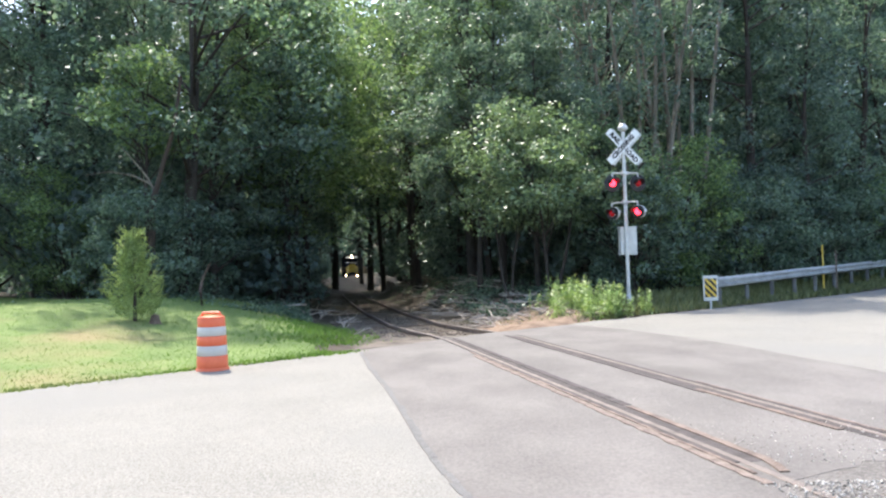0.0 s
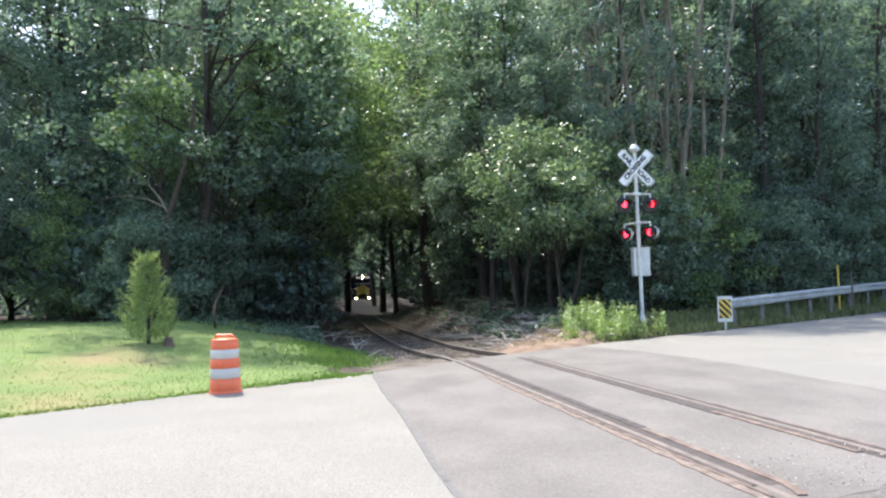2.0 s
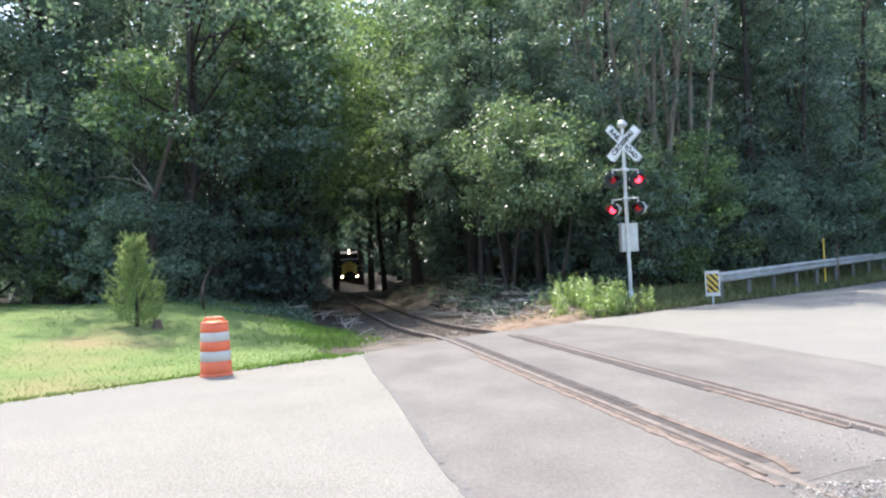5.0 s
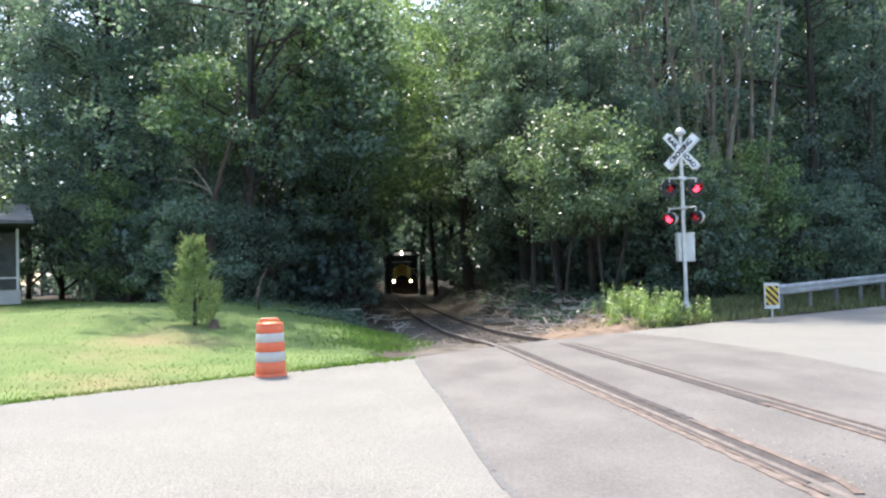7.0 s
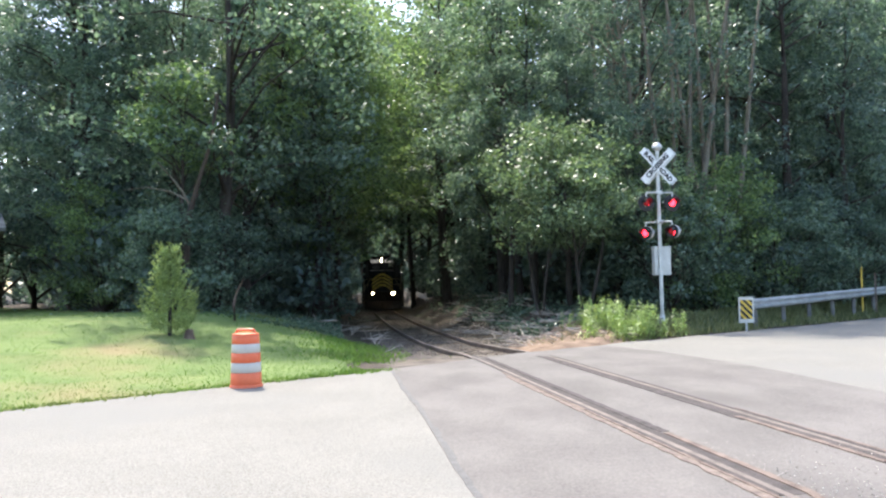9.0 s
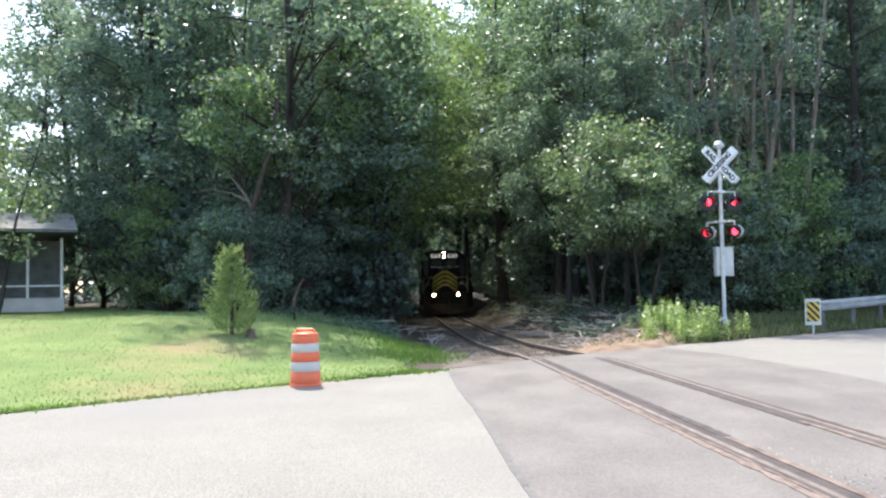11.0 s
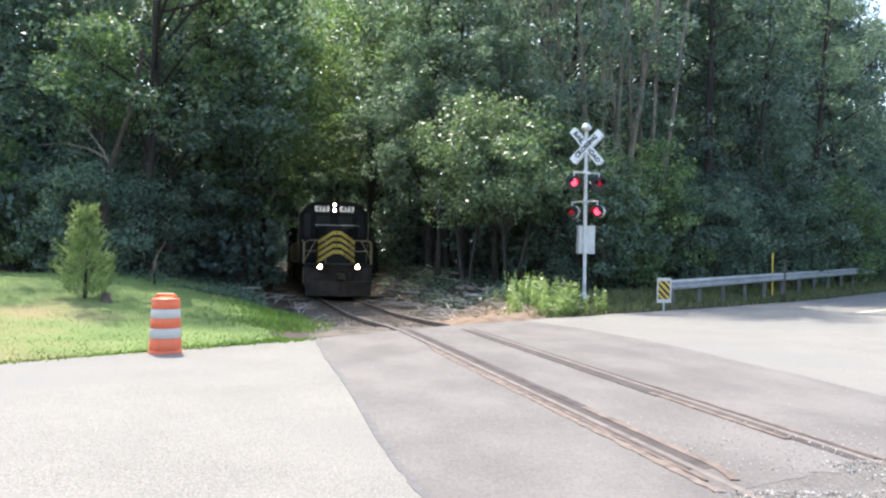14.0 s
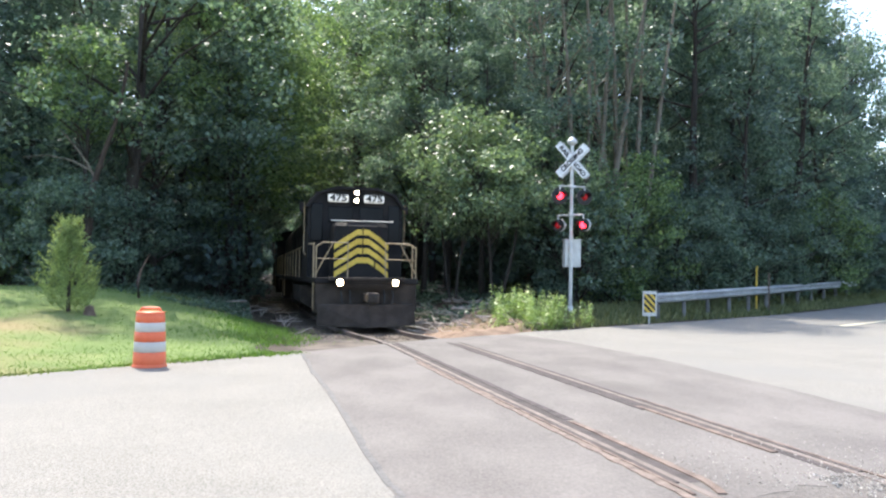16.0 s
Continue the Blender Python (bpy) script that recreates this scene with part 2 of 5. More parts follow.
def letters(text, size, material, parent, m, name="lettering", bold=0.009):
    cu = bpy.data.curves.new(name, "FONT")
    cu.body, cu.size, cu.align_x, cu.align_y, cu.extrude = text, size, "CENTER", "CENTER", 0.004
    cu.offset = bold
    tmp = bpy.data.objects.new(name, cu)
    scene.collection.objects.link(tmp)
    bpy.context.view_layer.update()
    me = bpy.data.meshes.new_from_object(tmp.evaluated_get(bpy.context.evaluated_depsgraph_get()))
    bpy.data.objects.remove(tmp)
    me.materials.clear()
    me.materials.append(material)
    ob = new(name, me)
    ob.parent = parent
    ob.matrix_local = m
    return ob


# ---- the plan: road, track and ground heights ----
ROAD_N, ROAD_D = Vector((-0.64, 0.768)), Vector((0.768, 0.64))   # across and along the road
EDGE = 13.0                                                       # far road edge across


def ramp(a, b, v):
    k = np.clip((np.asarray(v, float) - a) / (b - a), 0, 1)
    return k * k * (3 - 2 * k)


def track_x(y):
    y = np.asarray(y, float)
    far = np.maximum(y - 25, 0)
    return 3.28 - 0.1975 * (np.minimum(y, 25) - 4) - 0.184 * far + 0.00055 * far ** 2


def track_z(y):
    return np.interp(y, [-60, 4, 16.5, 18.5, 21, 25, 35, 60, 120, 220], [0.10, 0.10, 0.10, 0.05, -0.05, -0.17, -0.27, -0.33, -0.50, -0.60])


def climb(r):
    """The road rises towards the east."""
    return 0.5 * ramp(26, 58, r)


def lawn_bend(r):
    """West of the drum the road edge swings a little towards the viewer."""
    return 0.075 * np.maximum(0.0, 5.2 - np.asarray(r, float))


def beyond(x, y):
    """Metres beyond the far road edge."""
    r = 0.768 * x + 0.64 * y
    return -0.64 * x + 0.768 * y - (12.05 + 0.98 * ramp(8.0, 11.5, r) - lawn_bend(r))


def track_turn(y):
    return math.atan(-(float(track_x(y + 0.5)) - float(track_x(y - 0.5))))


def height(x, y):
    """Ground height, under the paving too."""
    x, y = np.asarray(x, float), np.asarray(y, float)
    s = beyond(x, y)
    up = climb(0.768 * x + 0.64 * y)
    u = x - track_x(y)
    bed = track_z(y) - 0.16
    left = 0.07 + 0.80 * ramp(0.3, 13, s) * ramp(2.6, 8.5, -u)
    right = 0.07 + 0.33 * ramp(0.2, 3.5, s) + 0.5 * ramp(5, 14, s)
    side = np.where(u < 0, left, right)
    k = ramp(1.6, 4.5, np.abs(u))
    off = bed * (1 - k) + side * k
    return np.where(s < 0, 0.07, 0.07 + (off - 0.07) * ramp(0, 1.6, s)) + up * ramp(-60, -20, s)


def wobble(x, y, f=0.35, a=1.0):
    return a * (np.sin(x * f * 1.7 + 1.3 * np.sin(y * f)) * 0.5 + np.sin(y * f * 2.3 + 2.1 * np.sin(x * f * 0.7)) * 0.5)


def sheet(name, xs, ys, material, lift=None, keep=None, kind="structure", label="", category=""):
    X, Y = np.meshgrid(xs, ys)
    Z = height(X, Y) if lift is None else lift(X, Y)
    nx, ny = len(xs), len(ys)
    idx = np.arange(nx * ny).reshape(ny, nx)
    faces = np.stack([idx[:-1, :-1], idx[:-1, 1:], idx[1:, 1:], idx[1:, :-1]], -1).reshape(-1, 4)
    if keep is not None:
        cx, cy = X.ravel()[faces].mean(1), Y.ravel()[faces].mean(1)
        faces = faces[keep(cx, cy)]
    ob = raw(name, np.stack([X, Y, Z], -1).reshape(-1, 3), faces.tolist(), material, smooth=True)
    return tagged(ob, label, category, kind=kind)


def spaced(lo, hi, near_lo, near_hi, step, far):
    mid = np.arange(near_lo, near_hi + 1e-6, step)
    return np.concatenate([np.linspace(lo, near_lo, far)[:-1], mid, np.linspace(near_hi, hi, far)[1:]])


sheet("ground", spaced(-1500, 1500, -40, 40, 0.5, 14), spaced(-1500, 1500, -8, 60, 0.5, 14), M_SOIL,
      label="bare brown forest soil with leaf litter", category="ground",
      lift=lambda X, Y: height(X, Y) + 0.03 * wobble(X, Y, 1.1) * (beyond(X, Y) > 1) - 0.02)


def slab(name, outline, top, material, label, category, thick=0.12):
    """A paved piece from its outline (x, y), cut fine enough to follow the ground."""
    bm = bmesh.new()
    a = [bm.verts.new((x, y, top)) for x, y in outline]
    f = bm.faces.new(a)
    r = bmesh.ops.extrude_face_region(bm, geom=[f])
    bmesh.ops.translate(bm, vec=(0, 0, -thick), verts=[v for v in r["geom"] if isinstance(v, bmesh.types.BMVert)])
    bmesh.ops.recalc_face_normals(bm, faces=bm.faces[:])
    ob = part(name, bm, material)
    return tagged(ob, label, category, kind="structure")


def along(r, across):
    """A point by metres along and across the road."""
    p = ROAD_D * r + ROAD_N * across
    return (p.x, p.y)


def ragged(a, b, n, amount, seed):
    rnd = random.Random(seed)
    a, b = Vector(a), Vector(b)
    side = Vector((-(b - a).y, (b - a).x)).normalized()
    return [tuple(a + (b - a) * (k / n) + side * rnd.uniform(-amount, amount) * (0 < k < n)) for k in range(n + 1)]


SEAM_L = [(-1.55, 14.65), (-1.07, 11.75), (-0.73, 9.96), (-0.50, 8.6), (-0.20, 6.7), (0.0, 5.7), (0.12, 5.2), (0.4, 3.8), (0.8, 1.6)]
SEAM_R = [(3.1, 19.35), (3.58, 18.17), (3.95, 17.47), (4.57, 15.29), (4.99, 13.41), (5.2, 11.67), (5.42, 10.41), (5.5, 9.48), (5.6, 8.65), (5.7, 7.5)]
ROAD_TOP = 0.09
left_edge = ragged((-58.0, -40.0), (-3.72, 12.60), 120, 0.07, 1) + ragged((-3.72, 12.60), SEAM_L[0], 8, 0.05, 12)[1:]
slab("road_west", left_edge + SEAM_L[1:] + [(1.2, -20), (-60, -60)], ROAD_TOP, M_ROAD, "pale sun-bleached chip-seal road and driveway surface", "road")
right_edge = ragged(along(15.2, 13.05), along(26, 13.1), 14, 0.08, 2)
slab("road_east", SEAM_R[:1] + right_edge + [along(26, 2.2), along(9.6, 2.3)] + SEAM_R[::-1][:-1], ROAD_TOP, M_ROAD, "pale sun-bleached two-lane road surface", "road")
bm = bmesh.new()   # the road goes on and climbs a little
rnd = random.Random(6)
last = None
for k in range(48):
    r = 26 + 2.0 * k
    z = ROAD_TOP + climb(r)
    row = [bm.verts.new((*along(r, a), z)) for a in (2.2, 5, 9, 13.1 + rnd.uniform(-0.08, 0.08))]
    row += [bm.verts.new((*along(r, 13.2), z - 0.12))]
    if last:
        for j in range(4):
            bm.faces.new((last[j], row[j], row[j + 1], last[j + 1]))
    last = row
bmesh.ops.recalc_face_normals(bm, faces=bm.faces[:])
tagged(part("road_far", bm, M_ROAD), "pale sun-bleached two-lane road climbing gently past the guardrail", "road", kind="structure")
cross_edge = ragged(SEAM_L[0], (0.95, 17.6), 16, 0.05, 3) + ragged((1.0, 17.65), SEAM_R[0], 12, 0.05, 4)
slab("crossing_pavement", cross_edge + SEAM_R[1:] + ragged((5.5, 7.0), (4.1, 6.25), 9, 0.07, 7) + ragged((4.0, 6.2), (2.3, 5.25), 12, 0.09, 8) + ragged((2.15, 5.1), (1.6, 1.0), 12, 0.06, 9) + SEAM_L[::-1][:-1],
     ROAD_TOP + 0.004, M_ASPHALT, "grey asphalt patch across the railway tracks", "pavement")


# ---- railway ----
def sweep(name, profile, ys, u0, material, parent=None, label="", dz=0.0, rough=0.0):
    """A section (offset across, height over rail top) along the track."""
    ys = np.asarray(ys, float)
    if rough:
        ys = np.arange(ys[0], ys[-1], 0.11)
    jig = np.random.RandomState(int(abs(u0) * 1000))
    xs, zs = track_x(ys), track_z(ys)
    slope = np.gradient(xs, ys)
    n = 1 / np.sqrt(1 + slope ** 2)
    verts, k = [], len(profile)
    for x, y, z, s, c in zip(xs, ys, zs, slope, n):
        a, b = jig.uniform(-rough, rough, 2)
        for du, h in profile:
            w = u0 + du + (a if du < 0 else b)
            verts.append((x + w * c, y - w * s * c, z + h + dz))
    faces = []
    for i in range(len(ys) - 1):
        for j in range(k):
            a, b = i * k + j, i * k + (j + 1) % k
            faces.append((a, b, b + k, a + k))
    faces += [tuple(range(k))[::-1], tuple(range((len(ys) - 1) * k, len(ys) * k))]
    return raw(name, verts, faces, material, parent, label)


M_CRUMB = mat("crumbled_rust_stain", (0.105, 0.080, 0.066), (0.215, 0.170, 0.145), 9, 0.95, bump=0.8, fine=50)
HEAD = [(-0.036, -0.004), (-0.030, 0.0), (0.030, 0.0), (0.036, -0.004), (0.036, -0.035), (-0.036, -0.035)]
WEB = [(-0.010, -0.034), (0.010, -0.034), (0.012, -0.13), (0.07, -0.145), (0.07, -0.155), (-0.07, -0.155), (-0.07, -0.145), (-0.012, -0.13)]
track_ys = np.concatenate([np.arange(-30, 60, 1.0), np.arange(60, 215, 5.0)])
for sgn, word in ((-1, "west"), (1, "east")):
    rail = tagged(new("rail"), "rusty steel rail with a worn bright head", "rail", "rails of the track", "")
    sweep("rail_head", HEAD, track_ys, sgn * 0.7525, M_HEAD, rail, "worn brighter rail head")
    sweep("rail_web", WEB, track_ys, sgn * 0.7525, M_RUST, rail)
    # flangeway and rusty guard strips where the road crosses
    ys = np.arange(5.9, 17.6, 0.3)
    crossing = tagged(new("crossing_strip"), "rusty guard strips and dark flangeway filler beside the rail", "track filler", "strips at the crossing")
    inner, outer = -sgn, sgn
    flat = lambda w, h: [(-w / 2, -0.05), (-w / 2, h), (w / 2, h), (w / 2, -0.05)]
    sweep("flangeway", flat(0.105, -0.003), ys, sgn * 0.7525 + inner * 0.090, M_RUBBER, crossing, "dark flangeway filler")
    sweep("guard_strip", flat(0.07, 0.005), np.arange(5.9 if sgn < 0 else 6.6, 8.6 if sgn < 0 else 9.0, 0.3), sgn * 0.7525 + inner * 0.178, M_RUST, crossing, "rusty guard strip", rough=0.007)
    sweep("guard_strip", flat(0.10, 0.001), np.arange(8.3 if sgn < 0 else 8.7, 17.2, 0.3), sgn * 0.7525 + inner * 0.19, M_RUBBER, crossing, rough=0.015)
    sweep("outer_filler", flat(0.05, 0.001), ys, sgn * 0.7525 + outer * 0.062, M_RUBBER, crossing)
    sweep("rust_strip", flat(0.03, 0.003), np.arange(5.6, 14 if sgn < 0 else 9.5, 0.3), sgn * 0.7525 + outer * 0.105, M_RUST, crossing, "rusty outer strip", rough=0.009)
    if sgn < 0:
        sweep("rust_strip", flat(0.075, 0.002), np.arange(5.35, 13.5, 0.3), sgn * 0.7525 + outer * 0.172, M_CRUMB, crossing, "crumbled rust-stained strip", rough=0.018)

# splayed end of the guard strip on the near rail
bm = bmesh.new()
bends = [(5.95, 0.0), (5.80, 0.012), (5.62, 0.045), (5.45, 0.095)]
for (ya, da), (yb, db) in zip(bends[:-1], bends[1:]):
    pa = Vector((float(track_x(ya)) - 0.5745 - da, ya, 0.0995))
    pb = Vector((float(track_x(yb)) - 0.5745 - db, yb, 0.0995))
    # mitred lengths that share their end edges
    corners = [bm.verts.new((p.x + side, p.y, p.z + up)) for p in (pa, pb) for side, up in ((-0.035, -0.02), (-0.035, 0.005), (0.035, 0.005), (0.035, -0.02))]
    for a, b in ((0, 1), (1, 2), (2, 3)):
        bm.faces.new([corners[a], corners[b], corners[b + 4], corners[a + 4]])
    if yb < 5.5:
        bm.faces.new(corners[4:])
bmesh.ops.remove_doubles(bm, verts=bm.verts[:], dist=0.0005)
bmesh.ops.recalc_face_normals(bm, faces=bm.faces[:])
tagged(part("guard_strip_end", bm, M_RUST), "splayed rusty end of a steel guard strip", "rail plate")

# ties of the open track
tie_bm = bmesh.new()
box(tie_bm, (0, 0, 0), (2.55, 0.22, 0.16), 0.015)
tie_me = bpy.data.meshes.new("tie")
tie_bm.to_mesh(tie_me)
tie_bm.free()
tie_me.materials.append(M_TIE)
rnd = random.Random(5)
y = 19.0
while y < 75:
    ob = tagged(new("tie", tie_me), "dark creosoted timber railway tie", "railway tie", "ties of the track")
    ob.matrix_world = pose(float(track_x(y)) + rnd.uniform(-0.04, 0.04), y, float(track_z(y)) - 0.215 + rnd.uniform(-0.02, 0.02), 0, 0, math.degrees(track_turn(y)) + rnd.uniform(-1.5, 1.5))
    y += 0.56
y = 5.2
while y > -8:
    ob = tagged(new("tie", tie_me), "dark creosoted timber railway tie", "railway tie", "ties of the track")
    ob.matrix_world = pose(float(track_x(y)), y, float(track_z(y)) - 0.215, 0, 0, math.degrees(track_turn(y)))
    y -= 0.56


def bed_sheet():
    ys = np.concatenate([np.arange(14.9, 50, 0.35), np.arange(50, 215, 4.0)])
    us = np.arange(-4.2, 3.4, 0.3)
    verts, faces = [], []
    rng = np.random.RandomState(3)
    for y in ys:
        for u in us:
            x = float(track_x(y)) + u
            base = float(track_z(y)) - 0.15 + 0.10 * float(ramp(20, 17, y))
            edge = float(height(x, y)) - 0.05
            k = float(ramp(1.5, 3.4, abs(u)))
            verts.append((x, y, base * (1 - k) + edge * k + rng.uniform(-0.012, 0.012) + 0.02 * (1 - k)))
    n = len(us)
    for i in range(len(ys) - 1):
        for j in range(n - 1):
            a = i * n + j
            faces.append((a, a + 1, a + 1 + n, a + n))
    return tagged(raw("track_bed", verts, faces, M_BED, smooth=True), "brown dirt and ballast bed under the rails", "track bed", kind="structure")


bed_sheet()


def stones(name, n, place, size, material, label):
    """Many small angular stones in one mesh."""
    rng = np.random.RandomState(len(name) + n)
    base = np.array([(1, 0, -.4), (-.5, .87, -.4), (-.5, -.87, -.4), (.3, .3, .7), (-.5, .1, .6), (.1, -.6, .5)])
    tri = [(0, 1, 3), (1, 4, 3), (1, 2, 4), (2, 5, 4), (2, 0, 5), (0, 3, 5), (3, 4, 5)]
    verts, faces = [], []
    for k in range(n):
        x, y, z = place(rng)
        s = size * rng.uniform(0.4, 1.4) * np.array([1, rng.uniform(0.6, 1), rng.uniform(0.5, 0.8)])
        a = rng.uniform(0, 6.3)
        R = np.array([[math.cos(a), -math.sin(a), 0], [math.sin(a), math.cos(a), 0], [0, 0, 1]])
        v = (base * rng.uniform(0.75, 1.2, (6, 1)) * s) @ R.T + (x, y, z)
        o = len(verts)
        verts += v.tolist()
        faces += [(o + p, o + q, o + r) for p, q, r in tri]
    return tagged(raw(name, verts, faces, material), label, "gravel", kind="stuff")


def near_gravel(rng):
    y = 6.0 - abs(rng.normal(0, 1.8))
    x = float(track_x(y)) + rng.uniform(-0.85, 4.0)
    if x - track_x(y) < 0.3 and y > 5.2:
        y -= 0.8
    return x, y, 0.092 + rng.uniform(0, 0.012)


def loose_gravel(rng):
    y = 5.6 + abs(rng.normal(0, 0.8))
    x = float(track_x(y)) + rng.uniform(-0.55, 3.2)
    return x, y, 0.100


def bed_gravel(rng):
    y = 18.2 + abs(rng.normal(0, 14))
    u = rng.uniform(-3.4, 2.6)
    x = float(track_x(y)) + u
    k = float(ramp(1.5, 3.4, abs(u)))
    return x, y, (float(track_z(y)) - 0.125) * (1 - k) + (float(height(x, y)) - 0.02) * k


stones("roadside_gravel", 7000, near_gravel, 0.013, M_STONE, "pale broken ballast stones beside the rails at the road edge")
stones("scattered_gravel", 1100, loose_gravel, 0.008, M_STONE, "small pale stones strewn on the asphalt")
stones("bed_gravel", 6000, bed_gravel, 0.035, M_BED_STONE, "dirt-brown ballast stones between the rails")

# gravel apron where the track leaves the road
def apron():
    def inside(x, y):
        return (y < 7.0) & (x > 1.5) & (-0.64 * x + 0.768 * y < 2.9)
    return sheet("gravel_apron", np.arange(1.0, 16, 0.25), np.arange(-12, 7.2, 0.25), M_APRON, keep=inside, kind="structure",
                 lift=lambda X, Y: 0.0915 - 0.03 * ramp(5.6, 3.0, Y) * (0.5 + 0.5 * wobble(X, Y, 2.0)), label="pale gravel where the track leaves the road", category="gravel")


M_APRON = mat("packed_gravel", (0.075, 0.068, 0.062), (0.165, 0.151, 0.138), 1.5, 0.95, bump=0.9, fine=40, fw=1.1)
apron()

# sandy bank beside the track
def bank():
    rng = np.random.RandomState(8)
    xs, ys = np.arange(1.0, 5.6, 0.2), np.arange(17.8, 25, 0.2)
    def lift(X, Y):
        s = beyond(X, Y)
        u = X - track_x(Y)
        rim = ramp(0.9, 1.8, u) * ramp(5.6, 3.6, u) * ramp(-0.1, 0.7, s) * ramp(6.6, 3.0, s)
        return height(X, Y) - 0.10 + 0.26 * rim + rng.uniform(-0.02, 0.02, X.shape)
    return sheet("gravel_bank", xs, ys, M_SAND, lift=lift, label="reddish sandy gravel bank beside the track", category="gravel bank", kind="structure")


bank()

# ---- lawn ----
def lawn_in(x, y):
    s = beyond(x, y)
    u = x - track_x(y)
    return (s > 0.08) & (u < -3.0 - 0.25 * np.sin(y * 1.3)) & (s < 16 + 1.5 * np.maximum(0, -12 - x) - 0.22 * np.maximum(0, x + 12)) & (x > -60)


sheet("lawn", np.arange(-46, 2, 0.3), np.arange(-26, 46, 0.3), M_TURF, keep=lawn_in, lift=lambda X, Y: height(X, Y) + 0.035 + 0.02 * wobble(X, Y, 0.9) - 0.13 * ramp(3.7, 2.9, track_x(Y) - X),
      label="sunlit mown lawn with dry patches", category="lawn")


def grass(name, n, spot, hgt, label, material=None, seed=1):
    rng = np.random.RandomState(seed)
    x, y = spot(rng, n)
    z = height(x, y) + 0.03 + 0.02 * wobble(x, y, 0.9)
    n = len(x)
    a = rng.uniform(0, 6.283, n)
    h = hgt * rng.uniform(0.4, 1.3, n)
    w = 0.012 + 0.25 * h * rng.uniform(0.1, 0.3, n)
    lean = rng.normal(0, 0.5, (n, 2)) * h[:, None]
    dx, dy = np.cos(a) * w, np.sin(a) * w
    v = np.empty((n, 3, 3))
    v[:, 0] = np.stack([x - dx, y - dy, z - 0.02], -1)
    v[:, 1] = np.stack([x + dx, y + dy, z - 0.02], -1)
    v[:, 2] = np.stack([x + lean[:, 0], y + lean[:, 1], z + h], -1)
    f = np.arange(n * 3).reshape(n, 3)
    return tagged(raw(name, v.reshape(-1, 3), f.tolist(), material or M_GRASS), label, "grass", kind="stuff")


def lawn_spot(rng, n):
    r = rng.uniform(-34, 13, n)
    s = 0.05 + rng.uniform(0, 1, n) ** 1.7 * 26
    s = s - lawn_bend(r)
    x, y = 0.768 * r - 0.64 * (12.05 + s), 0.64 * r + 0.768 * (12.05 + s)
    k = lawn_in(x, y)
    return x[k], y[k]


def edge_spot(rng, n):
    r = rng.uniform(-30, 8.2, n)
    s = rng.normal(0.12, 0.10, n) - lawn_bend(r)
    return 0.768 * r - 0.64 * (12.05 + s), 0.64 * r + 0.768 * (12.05 + s)


def verge_spot(rng, n):
    r = rng.uniform(15.5, 60, n)
    s = rng.uniform(0.3, 3.6, n)
    return 0.768 * r - 0.64 * (EDGE + s), 0.64 * r + 0.768 * (EDGE + s)


def rim_spot(rng, n):
    y = rng.uniform(16.6, 25, n)
    x = track_x(y) - 3.3 + rng.normal(0, 0.75, n)
    return x, y


grass("lawn_grass", 115000, lawn_spot, 0.036, "short sunlit grass blades of the lawn", seed=1)
grass("edge_grass", 9000, edge_spot, 0.05, "ragged grass along the road edge", seed=2)
grass("verge_grass", 26000, verge_spot, 0.20, "long rough grass on the verge below the guardrail", M_VERGE, seed=3)
grass("rim_grass", 3000, rim_spot, 0.09, "longer grass at the rim of the lawn", seed=4)


# ---- roadside things ----
def drum(x, y):
    t = thing("traffic_drum", pose(x, y, ROAD_TOP), "orange and white striped plastic traffic drum on the road edge", "traffic drum")
    bm = bmesh.new()
    lathe(bm, [(0.27, 0.0), (0.264, 0.01), (0.264, 0.03), (0.256, 0.042), (0.252, 0.045)])
    part("base_ring", bm, M_ORANGE, t)
    zs = [(0.045, 0.245, 0.246), (0.245, 0.41, 0.240), (0.41, 0.57, 0.234), (0.57, 0.72, 0.227), (0.72, 0.86, 0.219)]
    for k, (a, b, r) in enumerate(zs):
        bm = bmesh.new()
        lathe(bm, [(r, a), (r + 0.006, a + 0.006), (r + 0.003, (a + b) / 2), (r, b - 0.006), (r - 0.008, b)])
        part("orange_band" if k % 2 == 0 else "white_band", bm, M_ORANGE if k % 2 == 0 else M_SHEET, t, "orange plastic band" if k % 2 == 0 else "white reflective band")
    bm = bmesh.new()
    lathe(bm, [(0.213, 0.86), (0.222, 0.865), (0.215, 0.882), (0.16, 0.895), (0.10, 0.897)])
    part("lid", bm, M_ORANGE, t)
    bm = bmesh.new()
    tube(bm, [(-0.17, 0, 0.88), (-0.13, 0, 0.945), (0.13, 0, 0.945), (0.17, 0, 0.88)], 0.022)
    part("handle", bm, M_ORANGE, t)
    t.scale = (0.95, 0.95, 0.935)
    return t


drum(-3.58, 12.45)

SIG = (5.76, 24.7)
SIG_Z = float(height(*SIG))
FACE = 14.0   # degrees by which the signal's face turns


